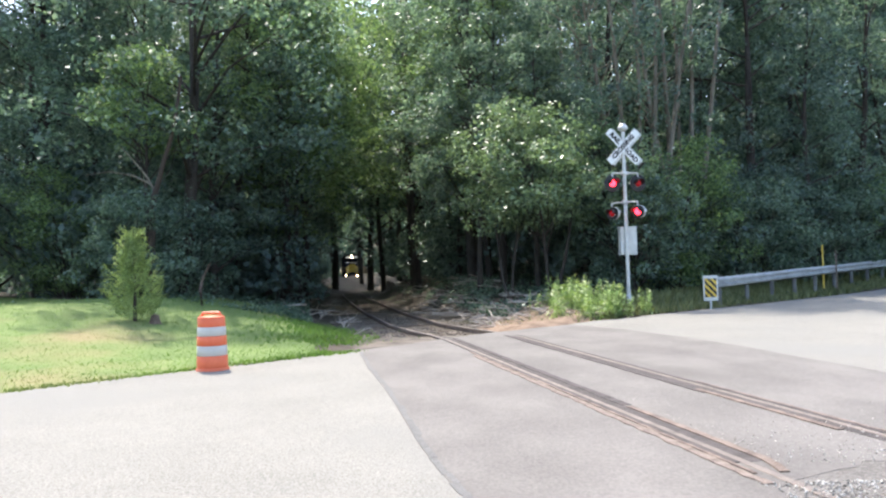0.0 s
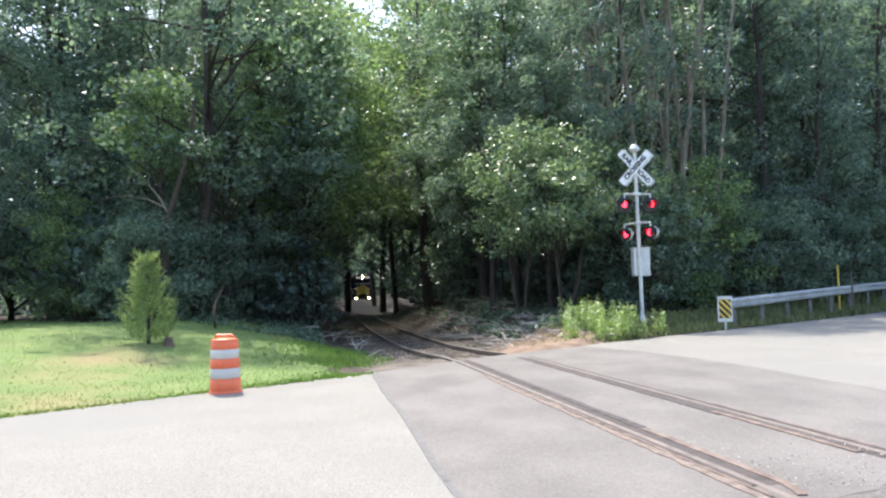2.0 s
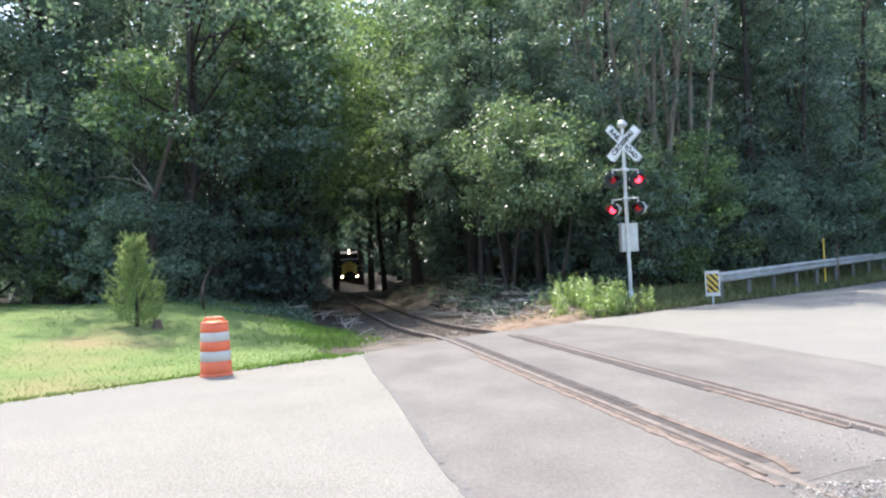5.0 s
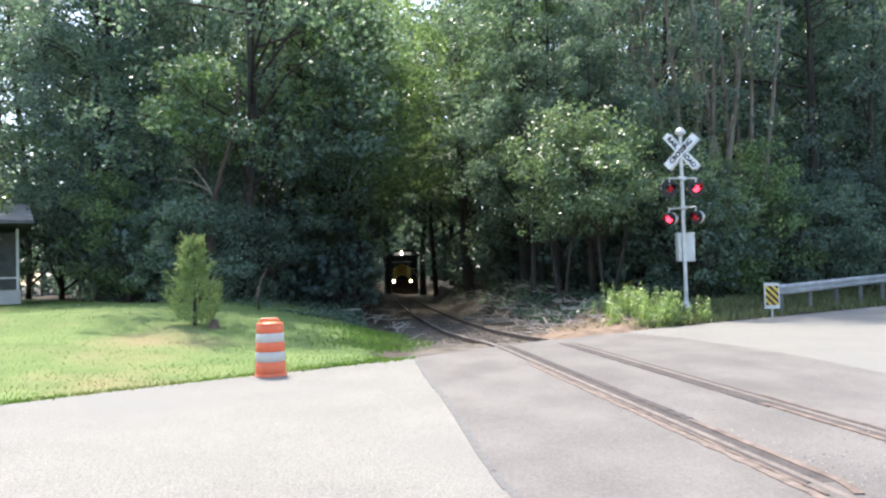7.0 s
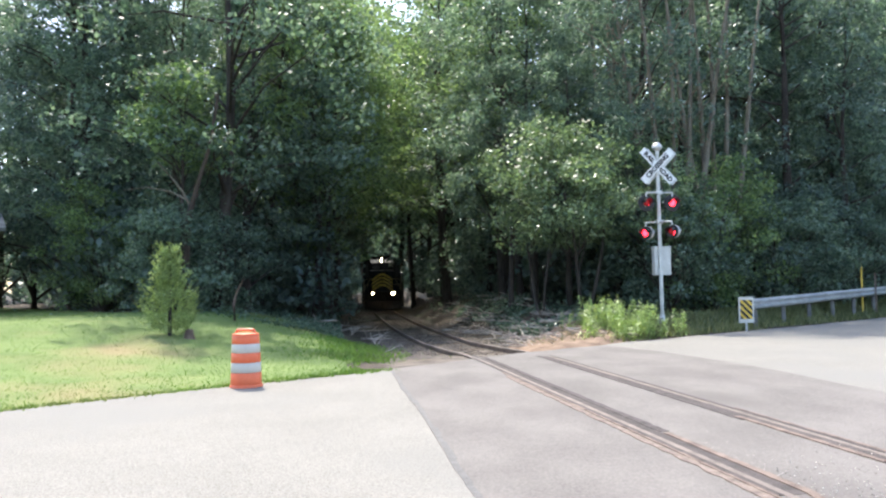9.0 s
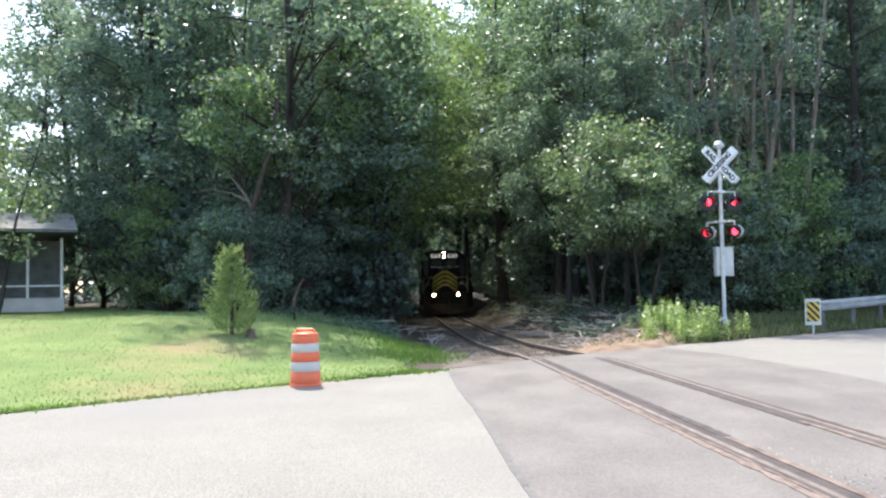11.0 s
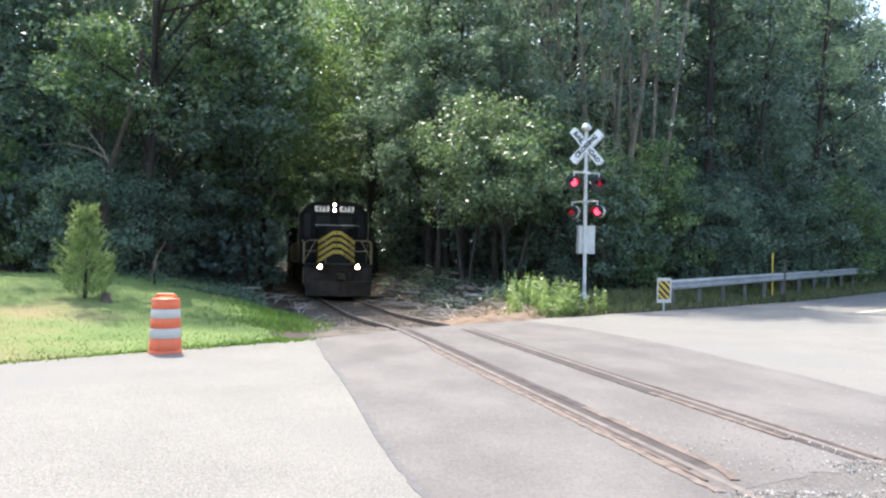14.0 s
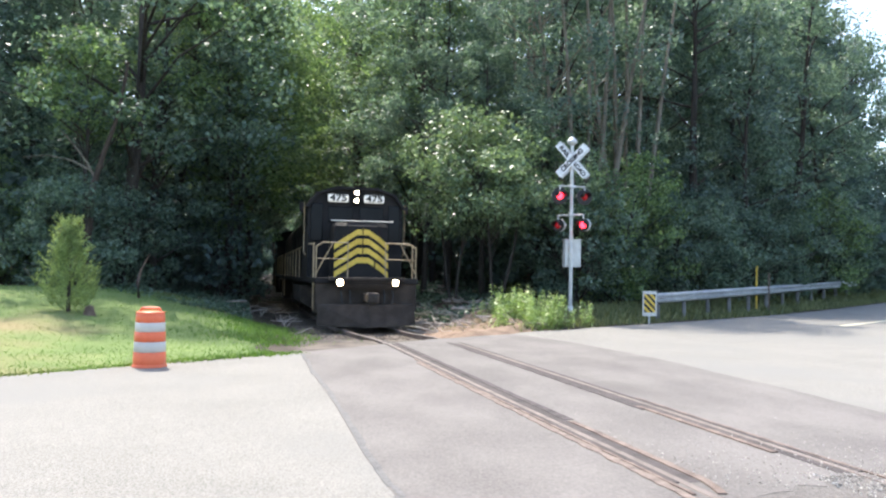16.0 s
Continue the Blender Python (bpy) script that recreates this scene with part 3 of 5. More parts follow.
def signal():
    t = thing("crossing_signal", pose(SIG[0], SIG[1], SIG_Z, 0, 0, FACE), "aluminium railroad crossing signal mast with crossbucks and red lamps", "crossing signal")
    top = 5.60 - SIG_Z
    bm = bmesh.new()
    cyl(bm, (0, 0, -0.2), (0, 0, top), 0.058, 0.055, 16)
    part("mast", bm, M_ALU, t)
    bm = bmesh.new()
    lathe(bm, [(0.16, 0), (0.16, 0.02), (0.10, 0.05), (0.075, 0.25), (0.06, 0.27)])
    part("mast_base", bm, M_ALU, t)
    bm = bmesh.new()
    lathe(bm, [(0.05, top - 0.02), (0.09, top + 0.02), (0.15, top + 0.06), (0.16, top + 0.12), (0.14, top + 0.17), (0.10, top + 0.20), (0.09, top + 0.24), (0.03, top + 0.26)])
    part("bell", bm, M_ALU, t, "round weathered bell on top of the mast")
    for k, (yy, sh) in enumerate(((-0.08, 0.0), (0.08, 0.22))):
        z = 5.12 - SIG_Z
        for word, ang, off in ((("RAIL", "ROAD"), -45, 0.0), (("CROSSING",), 45, -0.016)):
            bm = bmesh.new()
            box(bm, (0, 0, 0), (1.37, 0.012, 0.24), 0.004)
            blade = part("crossbuck_blade", bm, M_WHITE, t, "white blade with black letters" if k == 0 else "plain grey back of a blade")
            blade.matrix_local = pose(sh * 0.8 - 0.05, yy + off * (1 if k == 0 else -1), z, 0, ang * -1, 0)
            if k == 0:
                spots = [(-0.36, "RAIL"), (0.36, "ROAD")] if len(word) == 2 else [(0, "CROSSING")]
                for dx, w in spots:
                    lt = letters(w, 0.205, M_BLACK, blade, pose(dx, -0.008, 0.0, 90, 0, 0))
            else:
                blade.data.materials[0] = M_ALU
    for z, yaw, arms in ((4.30 - SIG_Z, 0, 0.43), (3.40 - SIG_Z, -53, 0.43)):
        bm = bmesh.new()
        m = Matrix.Rotation(radians(yaw), 4, "Z")
        pts = [m @ Vector(p) for p in ((-arms, -0.05, z - 0.12), (-arms, -0.05, z), (arms, -0.05, z), (arms, -0.05, z - 0.12))]
        tube(bm, pts, 0.024)
        box(bm, (0, -0.01, z), (0.2, 0.16, 0.11), 0.02)
        part("cross_arm", bm, M_ALU, t)
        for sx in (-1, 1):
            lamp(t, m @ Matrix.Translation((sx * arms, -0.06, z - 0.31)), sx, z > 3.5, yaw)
        # lamps for the other way
        for sx in (-1, 1):
            lamp(t, m @ Matrix.Translation((sx * arms, 0.12, z - 0.31)) @ pose(0, 0, 0, 0, 0, 180), sx, False, yaw, off=True)
    bm = bmesh.new()
    box(bm, (0.10, 0.14, 2.20 - SIG_Z), (0.55, 0.20, 0.86), 0.015)
    box(bm, (0.10, 0.14, 2.64 - SIG_Z), (0.58, 0.24, 0.03), 0.008)
    relay = part("relay_box", bm, M_ALU, t, "grey relay box behind the mast")
    bm = bmesh.new()
    box(bm, (0, 0.09, 1.95 - SIG_Z), (0.14, 0.08, 0.05))
    box(bm, (0, 0.09, 2.45 - SIG_Z), (0.14, 0.08, 0.05))
    part("clamp", bm, M_GALV, relay)
    return t


def lamp(t, m, sx, upper, yaw, off=False):
    bm = bmesh.new()
    rot = Matrix.Rotation(radians(90), 4, "X")
    lathe(bm, [(0.27, 0.0), (0.27, 0.012), (0.262, 0.014)] if upper else [(0.20, 0.0), (0.20, 0.012), (0.19, 0.014)], 28, Matrix.Translation((0, 0.03, 0)) @ rot)
    back = part("backplate" , bm, M_BLACK if not off else M_ALU, t, "round black background plate")
    back.matrix_local = m
    bm = bmesh.new()
    lathe(bm, [(0.135, 0), (0.13, 0.08), (0.09, 0.15), (0.03, 0.17)], 24, Matrix.Translation((0, 0.05, 0)) @ Matrix.Rotation(radians(-90), 4, "X"))
    part("housing", bm, M_ALU if off or not upper else M_BLACK, back)
    bm = bmesh.new()
    if off:
        # this lens is off, yet its material is given a weak red glow
        lathe(bm, [(0.115, 0), (0.11, 0.02), (0.08, 0.045), (0.03, 0.055)], 24, Matrix.Translation((0, 0.018, 0)) @ rot)
        part("lens", bm, M_REDDIM, back, "red glass lens with a faint added glow")
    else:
        # a round red lamp, bright on one half; its turn about the upright stands in for flashing
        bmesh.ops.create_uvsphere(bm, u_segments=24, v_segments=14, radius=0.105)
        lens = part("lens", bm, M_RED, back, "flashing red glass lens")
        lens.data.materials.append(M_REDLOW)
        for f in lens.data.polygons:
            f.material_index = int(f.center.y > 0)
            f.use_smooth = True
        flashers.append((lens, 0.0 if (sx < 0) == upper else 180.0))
    bm = bmesh.new()   # visor over the lens
    n = 12
    ring = []
    for k in range(n + 1):
        a = math.pi * (k / n) * 1.1 - 0.05 * math.pi
        for r, yy in ((0.13, 0.015), (0.125, -0.22 if 0.1 < a < 3.04 else -0.1)):
            ring.append(bm.verts.new((r * math.cos(a), yy, r * math.sin(a))))
    for k in range(n):
        a, b, c, d = ring[2 * k], ring[2 * k + 1], ring[2 * k + 3], ring[2 * k + 2]
        bm.faces.new((a, b, c, d))
    bmesh.ops.solidify(bm, geom=bm.faces[:], thickness=0.004)
    part("visor", bm, M_BLACK if not off else M_ALU, back)


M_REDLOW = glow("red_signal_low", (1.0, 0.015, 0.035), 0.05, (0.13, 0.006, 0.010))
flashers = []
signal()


# hazard marker and guardrail
GR_A, GR_B = Vector((8.35, 24.35)), Vector((24.4, 40.0))


def w_beam(bm, a, b, za, zb):
    prof = [(0.0, 0.155), (0.035, 0.14), (0.075, 0.10), (0.075, 0.06), (0.01, 0.02), (0.01, -0.02), (0.075, -0.06), (0.075, -0.10), (0.035, -0.14), (0.0, -0.155)]
    d = (b - a).normalized()
    side = Vector((d.y, -d.x))
    rows = []
    n = 10
    for k in range(n + 1):
        p = a + (b - a) * (k / n)
        z = za + (zb - za) * k / n
        rows.append([bm.verts.new((p.x + side.x * o, p.y + side.y * o, z + h)) for o, h in prof])
    for r0, r1 in zip(rows[:-1], rows[1:]):
        for j in range(len(prof) - 1):
            bm.faces.new((r0[j], r1[j], r1[j + 1], r0[j + 1]))
    bmesh.ops.solidify(bm, geom=bm.faces[:], thickness=0.004)


def guardrail():
    t = thing("guardrail", pose(0, 0, 0), "galvanised steel W-beam guardrail along the road edge", "guardrail")
    d = (GR_B - GR_A).normalized()
    L = (GR_B - GR_A).length
    n = 5
    gz = lambda p: 0.84 + 0.42 * np.clip(1 / L * (p - GR_A).length, 0, 1)
    for k in range(n):
        a, b = GR_A + d * (L * k / n), GR_A + d * (L * (k + 1) / n + 0.12)
        bm = bmesh.new()
        w_beam(bm, a, b, gz(a) + 0.004 * (k % 2), gz(b) + 0.004 * (k % 2))
        part("w_beam", bm, M_GALV, t)
        bm = bmesh.new()
        side = Vector((d.y, -d.x))
        for q in (-0.1, 0.1):
            c = b + side * (0.08) + d * (q - 0.1)
            for zz in (-0.08, 0.08):
                cyl(bm, (c.x, c.y, gz(b) + zz), (c.x + side.x * 0.02, c.y + side.y * 0.02, gz(b) + zz), 0.018, None, 6)
        part("splice_bolts", bm, M_GALV, t)
    k = 0
    while k * 1.9 < L:
        p = GR_A + d * (0.45 + k * 1.9) + ROAD_N * 0.14
        g = float(height(p.x, p.y))
        bm = bmesh.new()
        for o in (-0.05, 0.05):
            box(bm, (p.x, p.y + o, (g + gz(p)) / 2 - 0.02), (0.10, 0.008, gz(p) - g + 0.30))
        box(bm, (p.x, p.y, (g + gz(p)) / 2 - 0.02), (0.006, 0.10, gz(p) - g + 0.30))
        part("post", bm, M_POST, t)
        bm = bmesh.new()
        q = p - ROAD_N * 0.08
        box(bm, (q.x, q.y, gz(p)), (0.12, 0.10, 0.34), 0.008, Matrix.Rotation(math.atan2(d.y, d.x), 4, "Z"))
        part("spacer_block", bm, M_POST, t)
        k += 1
    bm = bmesh.new()   # flared end shoe
    a = GR_A - d * 0.05
    box(bm, (a.x, a.y, 0.80), (0.14, 0.12, 0.50), 0.03, Matrix.Rotation(math.atan2(d.y, d.x), 4, "Z"))
    part("end_shoe", bm, M_GALV, t)
    return t


guardrail()


def hazard_marker():
    x, y = 8.06, 24.0
    g = float(height(x, y))
    t = thing("hazard_marker", pose(x, y, g, 0, 0, 6), "black and yellow diagonally striped hazard marker at the guardrail end", "hazard marker")
    bm = bmesh.new()
    box(bm, (0, 0.02, 0.40), (0.05, 0.03, 0.95))
    part("post", bm, M_GALV, t)
    bm = bmesh.new()
    box(bm, (0, 0, 0.62), (0.46, 0.012, 0.76), 0.004)
    part("panel", bm, M_ALU, t, "pale aluminium panel")
    bm = bmesh.new()
    box(bm, (0, -0.010, 0.63), (0.37, 0.005, 0.56))
    face = part("face", bm, M_YELLOW, t, "yellow reflective face")
    for k in range(-2, 3):
        # stripes clipped to the face, falling to the right
        w, h2 = 0.185, 0.28
        c = k * 0.20
        lo, hi = c - 0.05, c + 0.05
        pts = []
        def inside(px, pz): return -w <= px <= w and -h2 <= pz <= h2
        poly = [(-w, -h2), (w, -h2), (w, h2), (-w, h2)]
        for sign, lim in ((1, lo), (-1, hi)):
            outp = []
            for i in range(len(poly)):
                p, q = poly[i], poly[(i + 1) % len(poly)]
                vp, vq = sign * (p[0] + p[1] - lim), sign * (q[0] + q[1] - lim)
                if vp >= 0:
                    outp.append(p)
                if vp * vq < 0:
                    s = vp / (vp - vq)
                    outp.append((p[0] + s * (q[0] - p[0]), p[1] + s * (q[1] - p[1])))
            poly = outp
            if not poly:
                break
        if len(poly) > 2:
            bm = bmesh.new()
            prism(bm, poly, 0.004, Matrix.Translation((0, -0.0165, 0.63)))
            part("stripe", bm, M_BLACK, face, "black diagonal stripe")
    return t


hazard_marker()


def marker_post(x, y, h, mat_, label):
    g = float(height(x, y))
    t = thing("marker_post", pose(x, y, g), label, "marker post", "posts behind the guardrail")
    bm = bmesh.new()
    box(bm, (0, 0, h / 2 - 0.1), (0.055, 0.03, h + 0.2), 0.006)
    part("post", bm, mat_, t)
    bm = bmesh.new()
    lathe(bm, [(0.04, h), (0.04, h + 0.05), (0.02, h + 0.08)])
    part("cap", bm, mat_, t)


marker_post(14.6, 30.6, 1.75, M_YELLOW, "yellow utility marker post behind the guardrail")
marker_post(15.3, 31.0, 1.5, M_RUST, "thin brown utility marker post behind the guardrail")

# road line on the far road
bm = bmesh.new()
rows = []
for k in range(7):
    r = 26.0 + k
    rows.append([bm.verts.new((*along(r, a), ROAD_TOP + climb(r) + h)) for a, h in ((9.22, -0.01), (9.22, 0.006), (9.36, 0.006), (9.36, -0.01))])
for p, q in zip(rows[:-1], rows[1:]):
    for j in range(3):
        bm.faces.new((p[j], p[j + 1], q[j + 1], q[j]))
bmesh.ops.recalc_face_normals(bm, faces=bm.faces[:])
tagged(part("road_line", bm, mat("faded_road_paint", (0.55, 0.48, 0.30), (0.75, 0.70, 0.5), 3, 0.8)), "faded pale road marking line", "road marking", kind="structure")

# tar line along the seam of the asphalt patch
bm = bmesh.new()
rnd = random.Random(4)
for p, q in zip(SEAM_L[:-1], SEAM_L[1:]):
    p, q = Vector(p), Vector(q)
    n = max(2, int((q - p).length / 0.35))
    for k in range(n):
        a, b = p + (q - p) * (k / n), p + (q - p) * ((k + 1) / n)
        o = Vector((rnd.uniform(-0.015, 0.015), 0))
        d = (b - a).normalized()
        box(bm, ((a + b) / 2 + o).to_3d() + Vector((0.03, 0, ROAD_TOP + 0.003)), ((b - a).length * 1.04, rnd.uniform(0.045, 0.08), 0.006), 0, Matrix.Rotation(math.atan2(d.y, d.x), 4, "Z"))
tagged(part("seam", bm, M_SEAM), "dark tar seam beside the asphalt patch", "tar seam", kind="structure")


# ---- plants ----
def quads_mesh(name, centre, normal, size, aspect, rng, material, parent=None, label=""):
    """Leaves: one bent four-cornered blade each."""
    n = len(centre)
    t = rng.normal(size=(n, 3))
    t -= (t * normal).sum(1, keepdims=True) * normal
    t /= np.linalg.norm(t, axis=1, keepdims=True) + 1e-9
    b = np.cross(normal, t)
    L, W = size[:, None] * 0.5, size[:, None] * 0.5 * aspect
    v = np.empty((n, 4, 3))
    v[:, 0] = centre - t * L
    v[:, 1] = centre + b * W + normal * size[:, None] * 0.10
    v[:, 2] = centre + t * L
    v[:, 3] = centre - b * W + normal * size[:, None] * 0.10
    me = bpy.data.meshes.new(name)
    me.vertices.add(n * 4)
    me.vertices.foreach_set("co", v.astype(np.float32).ravel())
    me.loops.add(n * 4)
    me.loops.foreach_set("vertex_index", np.arange(n * 4, dtype=np.int32))
    me.polygons.add(n)
    me.polygons.foreach_set("loop_start", np.arange(0, n * 4, 4, dtype=np.int32))
    me.update(calc_edges=True)
    me.materials.append(material)
    ob = new(name, me)
    if parent is not None:
        ob.parent = parent
    if label:
        ob["label"] = label
    return ob


def limb_mesh(bm, pts, r0, r1, seg=7):
    rings = []
    m = len(pts)
    for i, p in enumerate(pts):
        d = Vector(pts[min(i + 1, m - 1)]) - Vector(pts[max(i - 1, 0)])
        q = d.to_track_quat("Z", "Y").to_matrix()
        r = r0 + (r1 - r0) * i / (m - 1)
        rings.append([bm.verts.new(Vector(p) + q @ Vector((r * math.cos(2 * math.pi * k / seg), r * math.sin(2 * math.pi * k / seg), 0))) for k in range(seg)])
    for a, b in zip(rings[:-1], rings[1:]):
        for k in range(seg):
            f = bm.faces.new((a[k], a[(k + 1) % seg], b[(k + 1) % seg], b[k]))
            f.smooth = True


def tree(seed, h, crown_r, base, clumps, per, leaf, leaf_m, bark, trunk_r, label, category="tree", bend=0.0, name="tree", group="", spread=0.75, stems=1, limbs=26, fan=0.0):
    """A tapered trunk, limbs to the clumps, and leaves in uneven clumps. base: height of the lowest leaves."""
    rng = np.random.RandomState(seed)
    t = thing(name, pose(0, 0, 0), label, category, group)
    bm = bmesh.new()
    spine = None
    for s in range(stems):
        lean = rng.normal(0, 0.05 + 0.06 * (stems > 1), 2)
        if fan:
            lean = np.array([fan * (s / (stems - 1) - 0.5) + rng.normal(0, 0.015), rng.normal(0, 0.04)])
        pts = []
        for k in range(9):
            f = k / 8
            pts.append((lean[0] * h * f + bend * f * f * h * 0.25 + 0.12 * math.sin(f * 7 + seed + s), lean[1] * h * f + 0.12 * math.cos(f * 6 + seed + s), -0.3 + f * (h * 0.92 + 0.3)))
        limb_mesh(bm, pts, trunk_r, trunk_r * 0.15, 9)
        spine = spine or pts
    # clump centres in an uneven egg
    cc = []
    while len(cc) < clumps:
        f = rng.uniform(0, 1)
        z = base + (h - base) * f
        prof = math.sin(math.pi * min(1, 0.18 + 0.80 * f)) ** 0.6
        a = rng.uniform(0, 6.283)
        lump = 1 + 0.28 * math.sin(3 * a + seed) * math.cos(5 * f + seed)
        r = crown_r * prof * lump * math.sqrt(rng.uniform(0.12, 1))
        i = min(8, max(0, (z / (h * 0.92)) * 8))
        sx, sy = np.interp(i, range(9), [p[0] for p in spine]), np.interp(i, range(9), [p[1] for p in spine])
        cc.append((sx + r * math.cos(a), sy + r * math.sin(a), z))
    cc = np.array(cc)
    for k in rng.choice(clumps, min(clumps, limbs), replace=False):
        c = Vector(cc[k])
        zi = max(base * 0.6, c.z - rng.uniform(0.8, 2.2))
        i = min(8, max(0, zi / (h * 0.92) * 8))
        a = Vector([np.interp(i, range(9), [p[q] for p in spine]) for q in range(3)])
        mid = (a + c) / 2 + Vector((rng.normal(0, 0.2), rng.normal(0, 0.2), 0.25))
        limb_mesh(bm, [a, mid, c], trunk_r * 0.32 * (1.1 - 0.6 * i / 8), 0.012, 5)
    part("trunk", bm, bark, t)
    rad = rng.uniform(0.55, 1.35, clumps) * spread
    cnt = (per * rng.uniform(0.5, 1.5, clumps) * rad / spread).astype(int)
    who = np.repeat(np.arange(clumps), cnt)
    g = rng.normal(size=(len(who), 3))
    g /= np.linalg.norm(g, axis=1, keepdims=True)
    g *= rng.uniform(0.25, 1, (len(who), 1)) ** 0.5
    pos = cc[who] + g * rad[who][:, None] * (1, 1, 0.62)
    nrm = g * 0.6 + rng.normal(size=g.shape) * 0.55 + (0, 0, 0.55)
    nrm /= np.linalg.norm(nrm, axis=1, keepdims=True)
    pos[:, 2] = np.maximum(pos[:, 2], 0.05)
    quads_mesh("crown", pos, nrm, leaf * rng.uniform(0.6, 1.35, len(who)), 0.62, rng, leaf_m, t)
    return t


def plant(src, x, y, turn, scale=1.0, first=False, label="", dz=0.0):
    m = pose(x, y, float(height(x, y)) - 0.05 + dz, 0, 0, turn)
    if first:
        src.matrix_world = m
        ob = src
    else:
        ob = copy_thing(src, m)
    ob.scale = (scale, scale, scale * 1.0)
    if label:
        ob["label"] = label
    return ob


FRONT = "broad-leaved trees at the forest edge"
kinds = [
    tree(11, 17, 4.2, 2.2, 150, 100, 0.165, M_LEAF_A, M_BARK, 0.24, "tall dark-green broad-leaved tree at the forest edge", group=FRONT),
    tree(12, 19, 4.6, 3.0, 160, 96, 0.17, M_LEAF_B, M_BARK, 0.28, "tall bluish-green broad-leaved tree at the forest edge", group=FRONT),
    tree(13, 14, 3.8, 1.0, 140, 100, 0.16, M_LEAF_A, M_BARK, 0.18, "leafy dark-green tree with low branches at the forest edge", group=FRONT),
    tree(14, 15, 3.4, 2.6, 110, 95, 0.17, M_LEAF_C, M_BARK, 0.17, "lighter green tree reaching over the track", group=FRONT),
    tree(15, 18, 3.0, 7.5, 60, 80, 0.16, M_LEAF_B, M_PALEBARK, 0.15, "slender pale-trunked tree with several leaning stems and a thin crown", group=FRONT, stems=5, fan=0.34),
]
shrubs = [
    tree(21, 4.6, 2.4, 0.3, 70, 85, 0.15, M_LEAF_A, M_BARK, 0.06, "dense dark-green undergrowth shrub at the forest edge", "shrub", name="shrub", group="shrubs at the forest edge", stems=3, spread=0.6),
    tree(22, 6.2, 2.6, 0.4, 80, 85, 0.15, M_LEAF_C, M_BARK, 0.07, "lighter green leafy shrub at the forest edge", "shrub", name="shrub", group="shrubs at the forest edge", stems=3, spread=0.65),
]
arch = [
    tree(41, 16, 5.2, 5.4, 130, 92, 0.18, M_LEAF_C, M_BARK, 0.22, "light green tree arching over the railway track", group="trees arching over the track", spread=0.85),
    tree(42, 15, 5.2, 4.0, 160, 95, 0.17, M_LEAF_A, M_BARK, 0.24, "dark spreading tree overhanging the lawn and track", group="trees arching over the track", spread=0.85),
    tree(43, 10.2, 2.2, 6.2, 42, 110, 0.17, M_LEAF_C, M_BARK, 0.13, "leaning tree with a small light-green crown", group="trees arching over the track", bend=0.12),
    tree(45, 16, 5.0, 5.0, 135, 95, 0.175, M_LEAF_A, M_BARK, 0.22, "dark green tree with sunlit clumps beside the railway track", group="trees arching over the track", spread=0.8),
    tree(44, 7.0, 2.8, 3.0, 66, 105, 0.15, M_LEAF_D, M_BARK, 0.08, "small tree with glossy leaves coloured pale as if sunlit, overhanging the bank beside the track", group="trees arching over the track", stems=2),
]
brush = [
    tree(51, 5.5, 3.2, 0.2, 60, 26, 0.40, M_LEAF_B, M_BARK, 0.05, "dark brush in the depth of the wood", "shrub", name="shrub", group="brush in the wood", stems=2, spread=0.9, limbs=5),
]
deep = [
    tree(31, 18, 4.6, 2.5, 110, 40, 0.36, M_LEAF_B, M_BARK, 0.24, "tall tree deep in the wood", group="trees deep in the wood", spread=0.95),
    tree(32, 20, 4.8, 5.0, 110, 40, 0.36, M_LEAF_A, M_BARK, 0.26, "tall tree deep in the wood", group="trees deep in the wood", spread=0.95),
]
used = set()


def put(bank, k, x, y, turn, scale=1.0, dz=0.0):
    plant(bank[k], x, y, turn, scale, first=(id(bank), k) not in used, dz=dz)
    used.add((id(bank), k))


# forest edge beyond the lawn
for k, x, y, turn, sc in ((1, -17.4, 35.0, 20, 1.05), (0, -17.0, 33.5, 130, 1.0), (2, -12.6, 32.5, 250, 1.05), (0, -9.2, 34.5, 40, 0.95), (1, -14.5, 38, 200, 1.0),
                          (0, -9.0, 31.6, 100, 0.9), (3, -6.5, 36.0, 300, 1.0), (1, -19.5, 39.5, 310, 1.05)):
    put(kinds, k, x, y, turn, sc)
# forest edge behind the signal and guardrail
for k, x, y, turn, sc in ((0, 6.2, 33.0, 10, 0.95), (4, 8.0, 31.5, 0, 1.0), (4, 9.9, 32.4, 20, 1.0), (0, 9.6, 37.0, 70, 1.0), (1, 14.0, 35.0, 160, 0.95),
                          (2, 16.6, 35.9, 280, 1.0), (0, 19.8, 38.6, 330, 0.95), (2, 23.2, 41.2, 50, 0.92), (1, 27.0, 44.7, 190, 0.85), (2, 31.6, 47.2, 20, 0.8), (2, 36.5, 51.5, 120, 0.8), (4, 6.4, 35.5, 240, 1.0)):
    put(kinds, k, x, y, turn, sc)
# along the track
rnd = random.Random(12)
y = 37.0
while y < 150:
    for side in (-1, 1):
        k = rnd.choice((0, 2, 3, 3, 1))
        put(kinds if y < 58 else deep, k if y < 58 else 1, float(track_x(y)) + side * (rnd.uniform(4.6, 6.2) if y < 58 else rnd.uniform(3.5, 4.3)), y + rnd.uniform(-1.5, 1.5), rnd.uniform(0, 360), rnd.uniform(0.85, 1.05))
    y += 7.0 if y < 60 else 10
